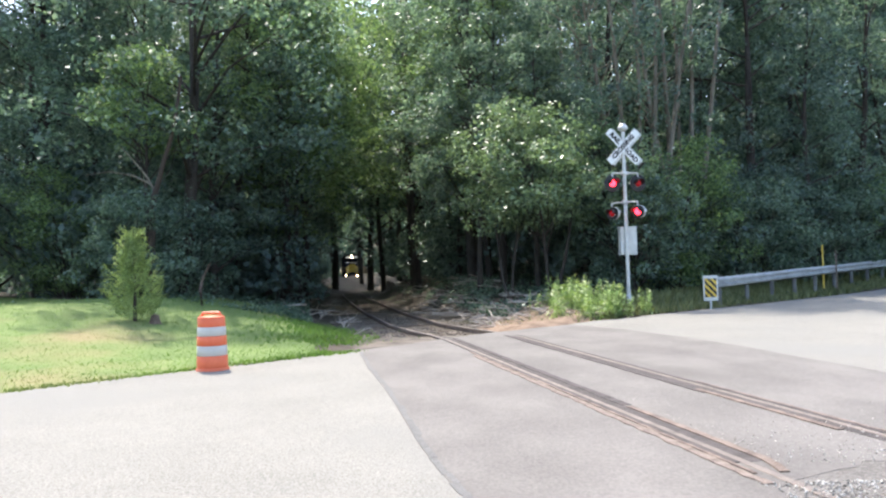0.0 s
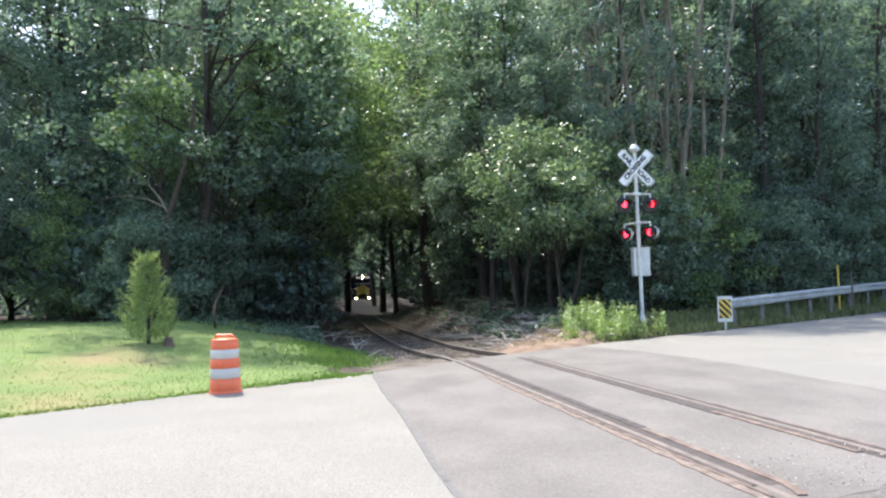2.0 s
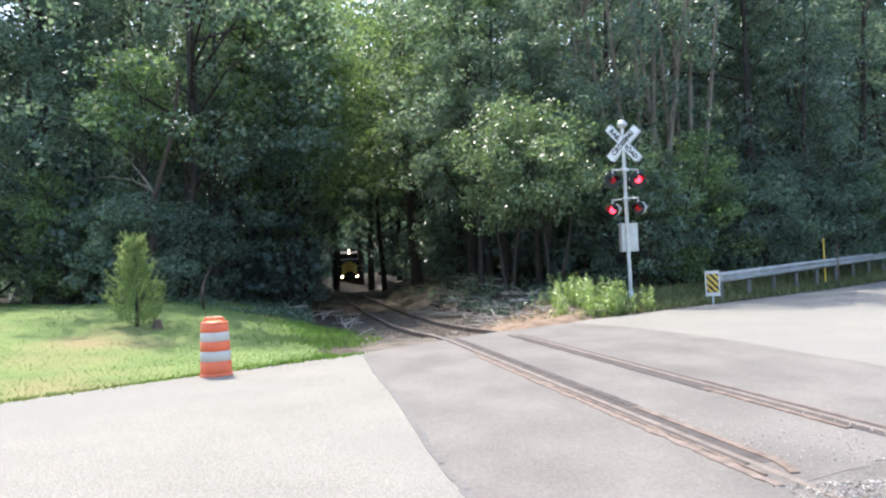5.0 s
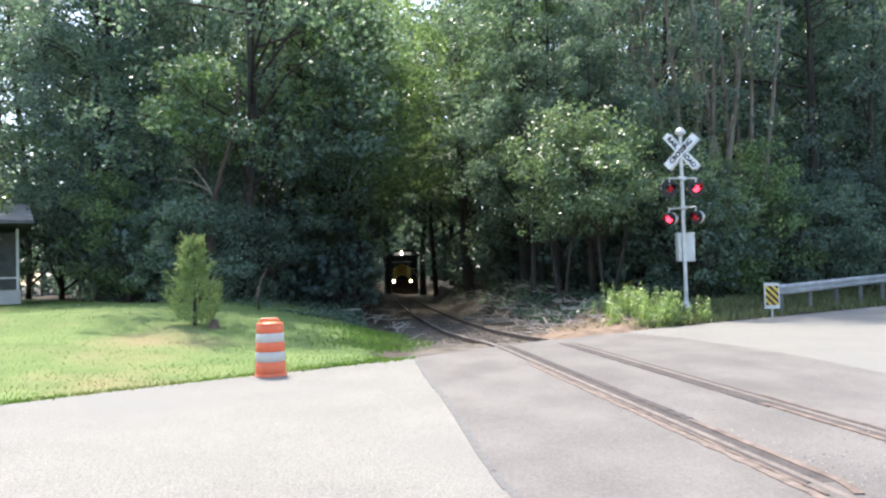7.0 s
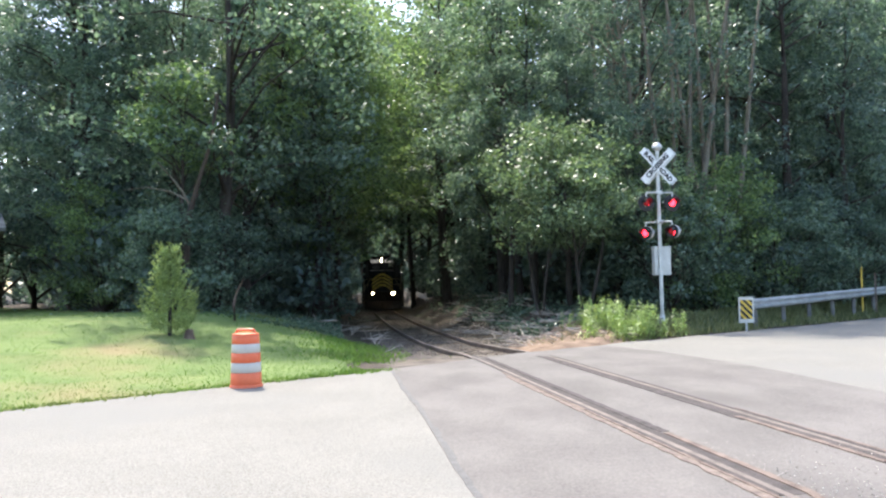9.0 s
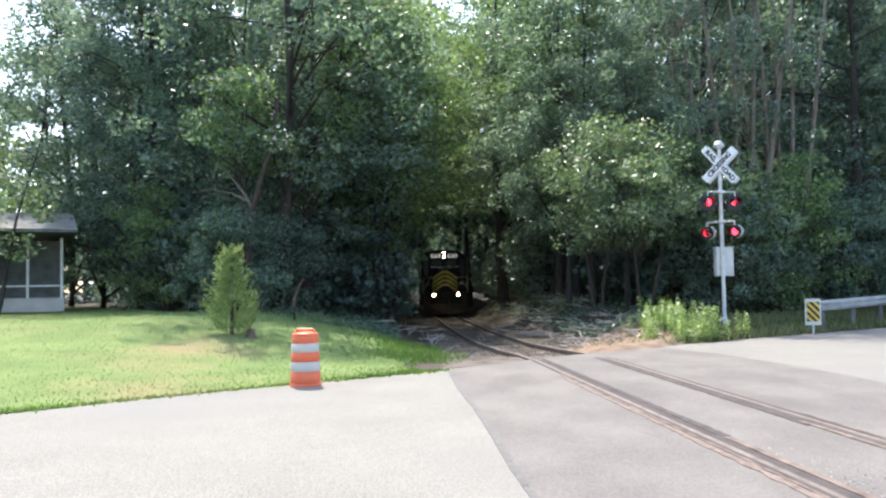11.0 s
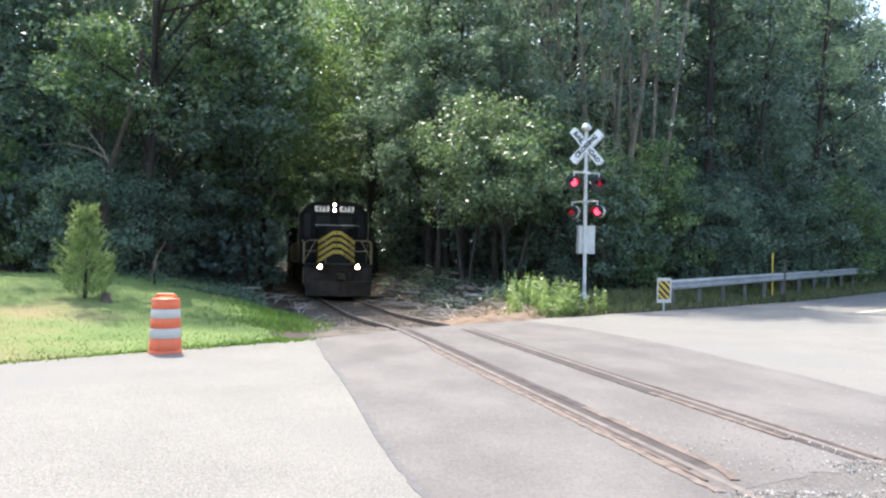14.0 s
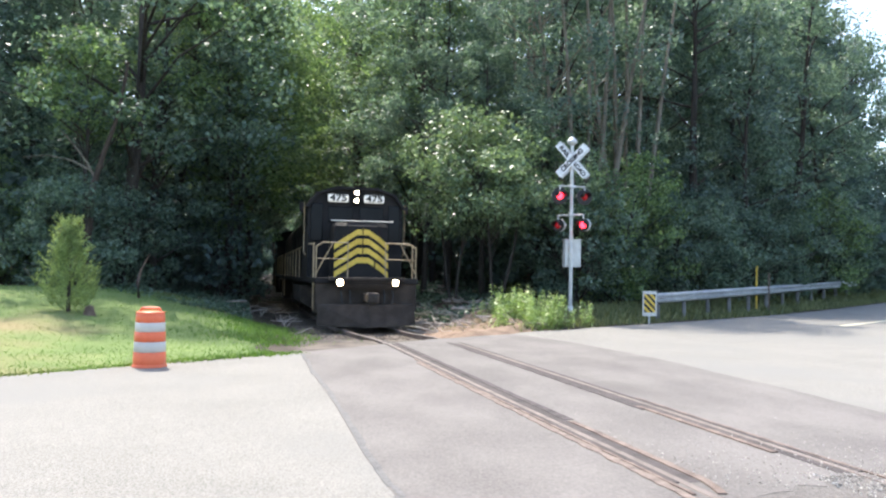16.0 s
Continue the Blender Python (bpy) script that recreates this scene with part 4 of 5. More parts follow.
# deep wood
for x, y in [(-22, 47), (-17, 45), (-11, 44), (-14, 52), (-22, 55), (-9, 58), (3, 46), (8, 43), (13, 43), (18, 46), (24, 50), (7, 52), (14, 53), (21, 57), (30, 55), (0, 58), (36, 58), (28, 63), (10, 62)]:
    put(deep, rnd.randrange(2), x + rnd.uniform(-1, 1), y + rnd.uniform(-1, 1), rnd.uniform(0, 360), rnd.uniform(0.9, 1.1))
# over the track mouth
for k, x, y, turn, sc in ((1, -9.4, 29.8, 0, 1.2), (3, 1.6, 41.5, 10, 1.2), (0, -1.6, 47.0, 80, 1.35), (0, -6.9, 35.0, 200, 1.0), (0, -7.6, 39.5, 75, 1.05), (3, 1.3, 37.6, 300, 1.0), (3, 1.6, 32.2, 140, 0.62), (3, 3.8, 31.4, 220, 0.62), (3, 2.6, 34.6, 20, 0.85), (2, -9.9, 27.5, 200, 0.85), (0, -7.4, 43, 160, 1.05), (0, -1.8, 51, 20, 1.1), (0, -12.0, 56, 250, 1.1), (0, -5.0, 66, 90, 1.1), (0, -15, 74, 10, 1.1), (0, -9, 88, 70, 1.2), (0, -18, 98, 130, 1.2)):
    put(arch, k, x, y, turn, sc)
put(kinds, 0, 11.9, 38.6, 20, 1.0)
for x, y in ((8.6, 35.5), (11.5, 37.0), (15, 39.0), (18.5, 41.5), (5.6, 36.0), (22, 44.5)):
    put(shrubs, 0, x, y, rnd.uniform(0, 360), 1.25)
put(arch, 4, -18.4, 25.2, 75, 1.15, dz=-1.1)
put(shrubs, 0, -10.1, 26.5, 40, 0.78)
for k, (x, y) in enumerate(((20.3, 45.5), (15.5, 46.5), (23.8, 49.0), (12.0, 47.0))):
    put(deep, k % 2, x, y, 70 * k, 1.12)
for x, y, s in ((27.5, 47.0, 1.3), (30.5, 50.5, 1.4), (34, 55, 1.5), (25.5, 44.2, 1.0)):
    put(brush, 0, x, y, 40 * s, s)
put(shrubs, 0, 25.1, 40.9, 10, 0.36)
put(arch, 4, -25.5, 31.5, 200, 1.4)
put(kinds, 2, -21.3, 38.0, 30, 1.25)
put(kinds, 2, -18.4, 37.0, 220, 1.2)
put(kinds, 2, -24.6, 41.0, 100, 1.3)
put(kinds, 2, -27.2, 41.8, 320, 1.2)
put(kinds, 0, -16.0, 40.5, 220, 1.1)
put(kinds, 2, -14.6, 34.6, 60, 1.1)
for x, y, sc in ((3.9, 27.8, 0.95), (2.5, 28.9, 0.85), (6.6, 29.8, 0.9)):
    put(arch, 4, x, y, rnd.uniform(0, 360), sc)
# brush that fills the wood
y = 33.0
while y < 150:
    for side in (-1, 1):
        for d in ((4.3, 8.0, 12.5) if side < 0 or y > 40 else (8.0, 12.5)):
            put(brush, 0, float(track_x(y)) + side * (d + rnd.uniform(-0.6, 0.8) + (0.9 if side < 0 and d < 5 and y < 45 else 0.0)), y + rnd.uniform(-1.2, 1.2), rnd.uniform(0, 360), rnd.uniform(0.6, 0.95) * (0.75 if d < 5 else 1.1))
    y += 4.6 if y < 70 else 11
for k in range(28):
    put(brush, 0, rnd.uniform(-38, -14) if k % 2 else rnd.uniform(12, 44), rnd.uniform(44, 66), rnd.uniform(0, 360), rnd.uniform(0.9, 1.3))
for k in range(7):
    put(deep, k % 2, -26 + 2.6 * k + rnd.uniform(-1, 1), 158 + rnd.uniform(-4, 6), rnd.uniform(0, 360), 1.2)
    put(brush, 0, -27 + 2.6 * k, 152 + rnd.uniform(-2, 2), rnd.uniform(0, 360), 1.5)
put(deep, 0, -2.0, 112, 40, 1.1)
put(deep, 1, 4.2, 104, 110, 1.1)
put(deep, 0, 9.0, 98, 200, 1.1)
for k, (x, y) in enumerate(((27.5, 52.5), (31.5, 57.0), (34.5, 61.5), (24.5, 54.5))):
    put(deep, k % 2, x, y, 50 * k, 1.1)
    put(brush, 0, x - 1.5, y - 2.5, 70 * k, 1.3)
# tall trees that close the wood behind
put(deep, 1, -12.8, 63.0, 30, 1.4)
put(deep, 1, -1.6, 65.5, 200, 1.35)
for k in range(26):
    x = -46 + 4.0 * k + rnd.uniform(-1, 1)
    if x < 34:
        put(deep, k % 2, x, 69 + rnd.uniform(-3, 4) - 0.12 * x, rnd.uniform(0, 360), rnd.uniform(1.3, 1.45))
# undergrowth
for x, y in [(-14.5, 30.5), (-11.5, 30.2), (-8.8, 29.2), (6.8, 28.8), (9.0, 29.6), (11.4, 31.2), (13.6, 32.6), (16, 34.2), (18.6, 36.4), (21.4, 38.8), (24, 41), (27, 43.6), (30.5, 46),
             (-15.2, 33.0), (-10, 32.5), (7.6, 31.2), (12, 34.0), (19.6, 39), (34, 49), (38, 53)]:
    put(shrubs, 1 if rnd.random() < 0.3 else 0, x + rnd.uniform(-0.5, 0.5), y + rnd.uniform(-0.4, 0.4), rnd.uniform(0, 360), rnd.uniform(0.75, 1.05))


def juniper(x, y, h=2.3):
    """A conical juniper of many upswept feathery sprays."""
    rng = np.random.RandomState(7)
    t = thing("juniper", pose(x, y, float(height(x, y))), "feathery light-green conical juniper growing in the lawn", "shrub")
    bm = bmesh.new()
    limb_mesh(bm, [(0, 0, -0.1), (0.02, 0, h * 0.5), (0, 0.02, h * 0.95)], 0.05, 0.01, 7)
    part("trunk", bm, M_BARK, t)
    pos, nrm, siz = [], [], []
    for k in range(430):
        f = rng.uniform(0.0, 1)
        prof = (0.40 + 0.35 * f) if f < 0.3 else 0.48 * ((1 - f) / 0.7) ** 1.05 + 0.015
        a = rng.uniform(0, 6.283)
        r = prof * rng.uniform(0.35, 1.12)
        p = np.array([r * math.cos(a) * 0.95, r * math.sin(a) * 0.95, 0.04 + f * h * 0.84])
        d = np.array([math.cos(a) * 0.7, math.sin(a) * 0.7, 0.9 + rng.uniform(-0.2, 0.4)])
        d /= np.linalg.norm(d)
        L = rng.uniform(0.22, 0.62) * (1.0 - 0.25 * f)
        for j in range(26):
            q = p + d * L * rng.uniform(0, 1) + rng.normal(0, 0.018, 3)
            pos.append(q)
            nrm.append(rng.normal(size=3) + d * 0.1)
            siz.append(rng.uniform(0.045, 0.10))
    nrm = np.array(nrm)
    nrm /= np.linalg.norm(nrm, axis=1, keepdims=True)
    quads_mesh("foliage", np.array(pos), nrm, np.array(siz), 0.22, rng, M_JUNIPER, t)
    return t


juniper(-7.3, 19.0)


def weed(seed):
    rng = np.random.RandomState(seed)
    t = thing("weed", pose(0, 0, 0), "tall bright green leafy weed on the verge beside the signal", "weed", "weeds beside the signal")
    pos, nrm, siz = [], [], []
    for s in range(4):
        bm = bmesh.new()
        a, h = rng.uniform(0, 6.28), rng.uniform(0.55, 1.05)
        b = Vector((rng.normal(0, 0.10), rng.normal(0, 0.10), -0.05))
        tip = b + Vector((0.18 * math.cos(a), 0.18 * math.sin(a), h))
        limb_mesh(bm, [b, (b + tip) / 2 + Vector((0.02, 0, 0)), tip], 0.010, 0.004, 5)
        part("stem", bm, M_WEED, t)
        for j in range(34):
            f = rng.uniform(0.12, 1.0)
            q = b.lerp(tip, f)
            c = rng.uniform(0, 6.28)
            r = 0.13 * (1.15 - f)
            pos.append((q.x + r * math.cos(c), q.y + r * math.sin(c), q.z + 0.03))
            nrm.append((0.4 * math.cos(c) + rng.normal(0, 0.3), 0.4 * math.sin(c) + rng.normal(0, 0.3), 0.8))
            siz.append(rng.uniform(0.07, 0.16) * (1.2 - 0.5 * f))
    nrm = np.array(nrm)
    nrm /= np.linalg.norm(nrm, axis=1, keepdims=True)
    quads_mesh("foliage", np.array(pos), nrm, np.array(siz), 0.35, rng, M_WEED, t)
    return t


weeds = [weed(s) for s in (1, 2, 3)]
rnd = random.Random(9)
for k in range(52):
    r, s = rnd.gauss(17.35, 0.68), rnd.uniform(0.35, 3.2)
    x, y = along(r, EDGE + s)
    if float(x - track_x(y)) < 2.9:
        continue
    src = weeds[k % 3]
    ob = plant(src, x, y, rnd.uniform(0, 360), rnd.uniform(0.6, 1.12), first=("w", k % 3) not in used)
    used.add(("w", k % 3))


def branch(seed, pale):
    rng = np.random.RandomState(seed)
    t = thing("fallen_branch", pose(0, 0, 0), "bleached fallen branch lying beside the track", "branch", "fallen branches beside the track")
    bm = bmesh.new()
    L = 1.8
    pts = [(L * f - L / 2, 0.12 * math.sin(5 * f + seed), 0.05 + 0.05 * math.sin(3 * f + seed)) for f in np.linspace(0, 1, 6)]
    limb_mesh(bm, pts, 0.035, 0.012, 6)
    for k in (2, 3, 4):
        p = Vector(pts[k])
        e = p + Vector((0.3, rng.choice((-1, 1)) * rng.uniform(0.25, 0.5), rng.uniform(0.0, 0.25)))
        limb_mesh(bm, [p, (p + e) / 2 + Vector((0, 0, 0.03)), e], 0.016, 0.006, 5)
    part("wood", bm, M_STICK, t)
    return t


branches = [branch(s, True) for s in (1, 2, 3)]
for k in range(100):
    y = 21.5 + abs(rnd.gauss(0, 11))
    side = rnd.choice((-1, 1, 1, 1))
    u = side * rnd.uniform(1.9, 4.4)
    if side < 0 and y < 27 and u < -2.6:
        continue
    x = float(track_x(y)) + u
    m = pose(x, y, float(height(x, y)) + 0.02, rnd.uniform(-8, 8), rnd.uniform(-14, 4), rnd.uniform(0, 360) if k % 3 else (20 if side < 0 else 150) + rnd.uniform(-20, 20))
    src = branches[k % 3]
    if ("b", k % 3) not in used:
        src.matrix_world, ob = m, src
        used.add(("b", k % 3))
    else:
        ob = copy_thing(src, m)
    s = rnd.uniform(0.6, 1.35)
    ob.scale = (s, s, s)


def ground_cover(n, seed):
    """Low leafy plants on the banks under the trees."""
    rng = np.random.RandomState(seed)
    y = 22.5 + np.abs(rng.normal(0, 14, n))
    side = np.where(rng.uniform(size=n) < 0.55, 1, -1)
    u = side * (2.6 + np.abs(rng.normal(0, 3.2, n)))
    x = track_x(y) + u
    keep = (beyond(x, y) > 4.2) & ((u > 0) | (u < -3.2) & (y > 25))
    keep &= np.sin(x * 1.9 + 1.2 * np.sin(y * 1.1)) + np.sin(y * 1.3) > -0.5
    x, y = x[keep], y[keep]
    z = height(x, y) + np.abs(rng.normal(0, 0.13, len(x))) + 0.02
    nrm = rng.normal(0, 0.5, (len(x), 3)) + (0, 0, 1)
    nrm /= np.linalg.norm(nrm, axis=1, keepdims=True)
    ob = quads_mesh("ground_cover", np.stack([x, y, z], -1), nrm, rng.uniform(0.07, 0.17, len(x)), 0.6, rng, M_LEAF_A)
    return tagged(ob, "low dark-green ground cover on the shaded banks", "ground cover", kind="stuff")


ground_cover(26000, 3)


# ---- house beyond the lawn ----
def house():
    x, y = -18.95, 28.45
    g = float(height(x, y))
    t = thing("house", pose(x, y, g, 0, 0, 33), "pale single-storey house with a screened porch and grey roof", "house")
    bm = bmesh.new()
    box(bm, (-6.0, 4.0, 1.6), (9.0, 8.0, 3.4))
    part("wall", bm, M_SIDING, t)
    bm = bmesh.new()
    box(bm, (-0.2, 3.0, 0.28), (3.0, 4.0, 0.6), 0.02)
    part("porch_floor", bm, M_SIDING, t)
    for px, py in ((1.2, 1.05), (0.0, 1.05), (-1.2, 1.05), (1.2, 3.0), (1.2, 4.9)):
        bm = bmesh.new()
        box(bm, (px, py, 1.75), (0.10, 0.10, 2.4), 0.01)
        part("porch_post", bm, M_WHITE, t)
    bm = bmesh.new()
    box(bm, (0, 1.06, 1.7), (2.4, 0.02, 2.2))
    box(bm, (1.21, 3.0, 1.7), (0.02, 3.8, 2.2))
    part("screen", bm, M_SCREEN, t, "grey insect screen")
    bm = bmesh.new()
    box(bm, (0, 1.03, 1.05), (2.5, 0.05, 0.07))
    part("porch_rail", bm, M_WHITE, t)
    bm = bmesh.new()
    prism(bm, [(-4.8, 0), (4.8, 0), (4.8, 0.12), (0, 1.15), (-4.8, 0.12)], 13.4, Matrix.Translation((1.7, 4.0, 3.05)) @ Matrix.Rotation(radians(90), 4, "Z"))
    part("roof", bm, M_ROOF, t)
    for wx in (-2.4, -5.4, -8.2):
        bm = bmesh.new()
        box(bm, (wx, -0.02, 1.9), (0.95, 0.06, 1.3), 0.01)
        w = part("window", bm, M_WHITE, t)
        bm = bmesh.new()
        for zz in (1.6, 2.2):
            box(bm, (wx, -0.06, zz), (0.78, 0.02, 0.52))
        part("pane", bm, M_GLASS, w)
        for sx in (-0.68, 0.68):
            bm = bmesh.new()
            box(bm, (wx + sx, -0.025, 1.9), (0.36, 0.05, 1.3), 0.01)
            part("shutter", bm, M_SHUTTER, t)
    return t


house()

M_FORK = mat("brown_bark", (0.035, 0.026, 0.021), (0.11, 0.082, 0.065), 3, 0.95, bump=0.8, stretch=(3, 3, 0.6))
M_STUMP = mat("brown_stump_wood", (0.06, 0.04, 0.03), (0.17, 0.12, 0.09), 5, 0.95, bump=0.8)
# leaning forked tree with a bare pale branch
ft = thing("forked_tree", pose(-9.95, 27.2, float(height(-9.95, 27.2))), "leaning forked trunk with bare pale branches before the dark wood", "tree")
g = float(height(-10.3, 28.6))
for nm, pts, ra, rb, mm in (("trunk", [(0, 0, -0.2), (0.1, 0, 1.5), (0.15, 0, 3.0), (0.32, -0.1, 4.44 - g), (0.62, -0.15, 5.4 - g), (1.0, -0.1, 6.6 - g), (1.25, 0, 8.4 - g)], 0.15, 0.05, M_FORK),
                            ("bare_branch", [(0.32, -0.1, 4.44 - g), (0.05, -0.2, 5.0 - g), (-0.35, -0.3, 5.55 - g), (-0.75, -0.35, 6.0 - g)], 0.05, 0.012, M_PALEBARK),
                            ("bare_branch", [(0.20, -0.15, 4.70 - g), (-0.35, -0.3, 5.0 - g), (-1.1, -0.4, 5.15 - g), (-1.9, -0.45, 5.05 - g)], 0.035, 0.008, M_PALEBARK)):
    bm = bmesh.new()
    limb_mesh(bm, pts, ra, rb, 8)
    part(nm, bm, mm, ft)
# stump beside the juniper and a bent sapling by the lawn
bm = bmesh.new()
lathe(bm, [(0.20, -0.05), (0.16, 0.03), (0.12, 0.16), (0.09, 0.25), (0.03, 0.27)], 10)
for v in bm.verts:
    v.co += Vector((noise.noise(v.co * 6) * 0.05, noise.noise(v.co * 5 + Vector((3, 0, 0))) * 0.05, 0))
st = tagged(part("stump", bm, M_STUMP), "brown weathered stump beside the juniper", "stump")
st.matrix_world = pose(-6.75, 18.8, float(height(-6.75, 18.8)))
bm = bmesh.new()
limb_mesh(bm, [(0, 0, -0.1), (-0.05, 0, 0.5), (0.02, 0, 0.85), (0.28, 0, 1.35)], 0.07, 0.015, 7)
sp = tagged(part("dead_sapling", bm, M_STUMP), "bent dead sapling stem at the edge of the lawn", "dead sapling")
sp.matrix_world = pose(-7.2, 24.0, float(height(-7.2, 24.0)))


# ---- locomotive: forward is -y, rail top at z = 0 ----
def locomotive(numbered=True):
    t = thing("locomotive", pose(0, 0, 0), "black road-switcher diesel locomotive with yellow chevrons on its nose, lamps lit", "locomotive", "locomotives of the train")
    def p(name, bm, m, parent=None, label=""):
        return part(name, bm, m, t if parent is None else parent, label)
    bm = bmesh.new()
    box(bm, (0, 9.2, 1.42), (3.0, 17.4, 0.16), 0.02)
    box(bm, (0, 9.2, 1.24), (2.2, 16.6, 0.24), 0.02)
    frame_ = p("underframe", bm, M_LOCO)
    # pilot and plow
    bm = bmesh.new()
    box(bm, (0, 0.62, 0.98), (2.95, 0.10, 0.86), 0.02)
    pilot = p("pilot", bm, M_PLOW, label="dark pilot plate with brown lamp flare in its colour")
    bm = bmesh.new()
    v = [(-1.42, 0.50, 0.75), (0, 0.05, 0.75), (1.42, 0.50, 0.75), (-1.42, 0.42, 0.14), (0, -0.18, 0.12), (1.42, 0.42, 0.14), (-1.42, 0.60, 0.75), (1.42, 0.60, 0.75), (-1.42, 0.60, 0.14), (1.42, 0.60, 0.14)]
    vs = [bm.verts.new(q) for q in v]
    for f in ((0, 3, 4, 1), (1, 4, 5, 2), (6, 0, 1, 2, 7), (8, 9, 5, 4, 3), (6, 8, 3, 0), (2, 5, 9, 7), (7, 9, 8, 6)):
        bm.faces.new([vs[i] for i in f])
    bmesh.ops.recalc_face_normals(bm, faces=bm.faces[:])
    p("plow", bm, M_PLOW, pilot, "snow plow blade")
    bm = bmesh.new()
    box(bm, (0, 0.15, 0.95), (0.22, 0.8, 0.24), 0.04)
    box(bm, (0.06, -0.22, 0.95), (0.34, 0.26, 0.30), 0.06)
    p("coupler", bm, M_UNDER)
    for sx in (-0.75, -0.5, 0.5, 0.75):
        bm = bmesh.new()
        tube(bm, [(sx, 0.52, 1.15), (sx, 0.38, 1.0), (sx * 0.95, 0.36, 0.65)], 0.025, 6)
        p("brake_hose", bm, M_BLACKRUB)
    bm = bmesh.new()
    box(bm, (0, 17.78, 0.90), (2.95, 0.10, 1.0), 0.02)
    p("rear_pilot", bm, M_PLOW)
    bm = bmesh.new()
    box(bm, (0, 18.1, 0.95), (0.22, 0.7, 0.24), 0.04)
    p("rear_coupler", bm, M_UNDER)
    bm = bmesh.new()   # anticlimber
    box(bm, (0, 0.50, 1.47), (2.2, 0.34, 0.10), 0.02)
    for k in range(3):
        box(bm, (0, 0.34, 1.38 - 0.07 * k), (1.5, 0.06, 0.03))
    p("anticlimber", bm, M_PLOW)
    # corner steps
    for sx in (-1, 1):
        bm = bmesh.new()
        for k in range(4):
            box(bm, (sx * 1.30, 0.95, 0.35 + 0.30 * k), (0.36, 0.50, 0.03))
        box(bm, (sx * 1.11, 0.95, 0.85), (0.02, 0.55, 1.1))
        p("steps", bm, M_UNDER)
    # short hood with chamfered corners
    bm = bmesh.new()
    w, z0, z1 = 0.82, 1.50, 3.18
    ring = [(-w, 3.1), (-w, 1.72), (-0.46, 1.42), (0.46, 1.42), (w, 1.72), (w, 3.1)]
    lo = [bm.verts.new((x, y, z0)) for x, y in ring]
    hi = [bm.verts.new((x, y + (0.05 if y < 3 else 0), z1 - 0.12)) for x, y in ring]
    tp = [bm.verts.new((x * 0.93, y + (0.18 if y < 3 else 0), z1)) for x, y in ring]
    for a, b in ((lo, hi), (hi, tp)):
        for k in range(5):
            bm.faces.new((a[k], a[k + 1], b[k + 1], b[k]))
    bm.faces.new(tp)
    bmesh.ops.recalc_face_normals(bm, faces=bm.faces[:])
    nose = p("nose", bm, M_LOCO, label="black low nose")
    # chevrons: three planes of the nose
    def band(x0, za, x1, zb, th, y0, y1, o=0.012):
        bmv = bmesh.new()
        q = [(x0, y0, za), (x1, y1, zb), (x1, y1, zb + th), (x0, y0, za + th)]
        d = Vector((x1 - x0, y1 - y0, 0)).normalized()
        nrm = Vector((d.y, -d.x, 0))
        if nrm.y > 0:
            nrm = -nrm
        a = [bmv.verts.new(Vector(c) + nrm * 0.002) for c in q]
        b = [bmv.verts.new(Vector(c) + nrm * o) for c in q]
        bmv.faces.new(b)
        for k in range(4):
            bmv.faces.new((a[k], a[(k + 1) % 4], b[(k + 1) % 4], b[k]))
        bmesh.ops.recalc_face_normals(bmv, faces=bmv.faces[:])
        return p("chevron", bmv, M_YELLOW, nose, "yellow chevron stripe")
    for k in range(4):
        z = 2.79 - 0.28 * k
        yf = lambda zz: 1.42 + 0.05 * (zz - 1.5) / 1.56 - 0.006
        band(-0.17, z, 0.17, z, 0.17, yf(z), yf(z))
        for sx in (-1, 1):
            band(sx * 0.17, z, sx * 0.46, z - 0.19, 0.17, yf(z), yf(z))
            band(sx * 0.46, z - 0.19, sx * 0.82, z - 0.44, 0.17, yf(z), yf(z) + 0.30)
    bm = bmesh.new()
    tube(bm, [(-0.95, 1.60, 3.22), (0.95, 1.60, 3.22)], 0.018, 6)
    p("nose_top_rail", bm, M_SHEET)
    bm = bmesh.new()
    box(bm, (0, 1.435, 2.35), (0.03, 0.02, 1.2))
    box(bm, (0.36, 1.43, 1.85), (0.05, 0.03, 0.5))
    p("nose_grab", bm, M_LOCO, nose)
    # cab
    bm = bmesh.new()
    out = [(-1.52, 1.5), (1.52, 1.5), (1.52, 3.75), (1.22, 4.16), (0.65, 4.34), (-0.65, 4.34), (-1.22, 4.16), (-1.52, 3.75)]
    prism(bm, out, 2.2, Matrix.Translation((0, 3.1, 0)))
    cab = p("cab", bm, M_LOCO, label="black cab with a curved roof")
    bm = bmesh.new()
    prism(bm, [(-1.60, 3.73), (-1.26, 4.21), (-0.67, 4.40), (0.67, 4.40), (1.26, 4.21), (1.60, 3.73), (1.50, 3.73), (1.2, 4.14), (0.65, 4.32), (-0.65, 4.32), (-1.2, 4.14), (-1.50, 3.73)], 2.5, Matrix.Translation((0, 2.95, 0)))
    p("roof", bm, M_LOCO, cab)
    for sx in (-1, 1):
        bm = bmesh.new()
        box(bm, (sx * 0.50, 3.085, 3.52), (0.78, 0.04, 0.50), 0.03)
        p("windshield", bm, M_GLASS, cab, "dark windshield")
        bm = bmesh.new()
        box(bm, (sx * 1.24, 3.085, 3.25), (0.38, 0.04, 1.2), 0.03)
        p("front_door_window", bm, M_GLASS, cab)
        bm = bmesh.new()
        box(bm, (sx * 1.535, 4.0, 3.45), (0.04, 0.62, 0.72), 0.03)
        box(bm, (sx * 1.535, 4.75, 3.45), (0.04, 0.62, 0.72), 0.03)
        p("side_window", bm, M_GLASS, cab)
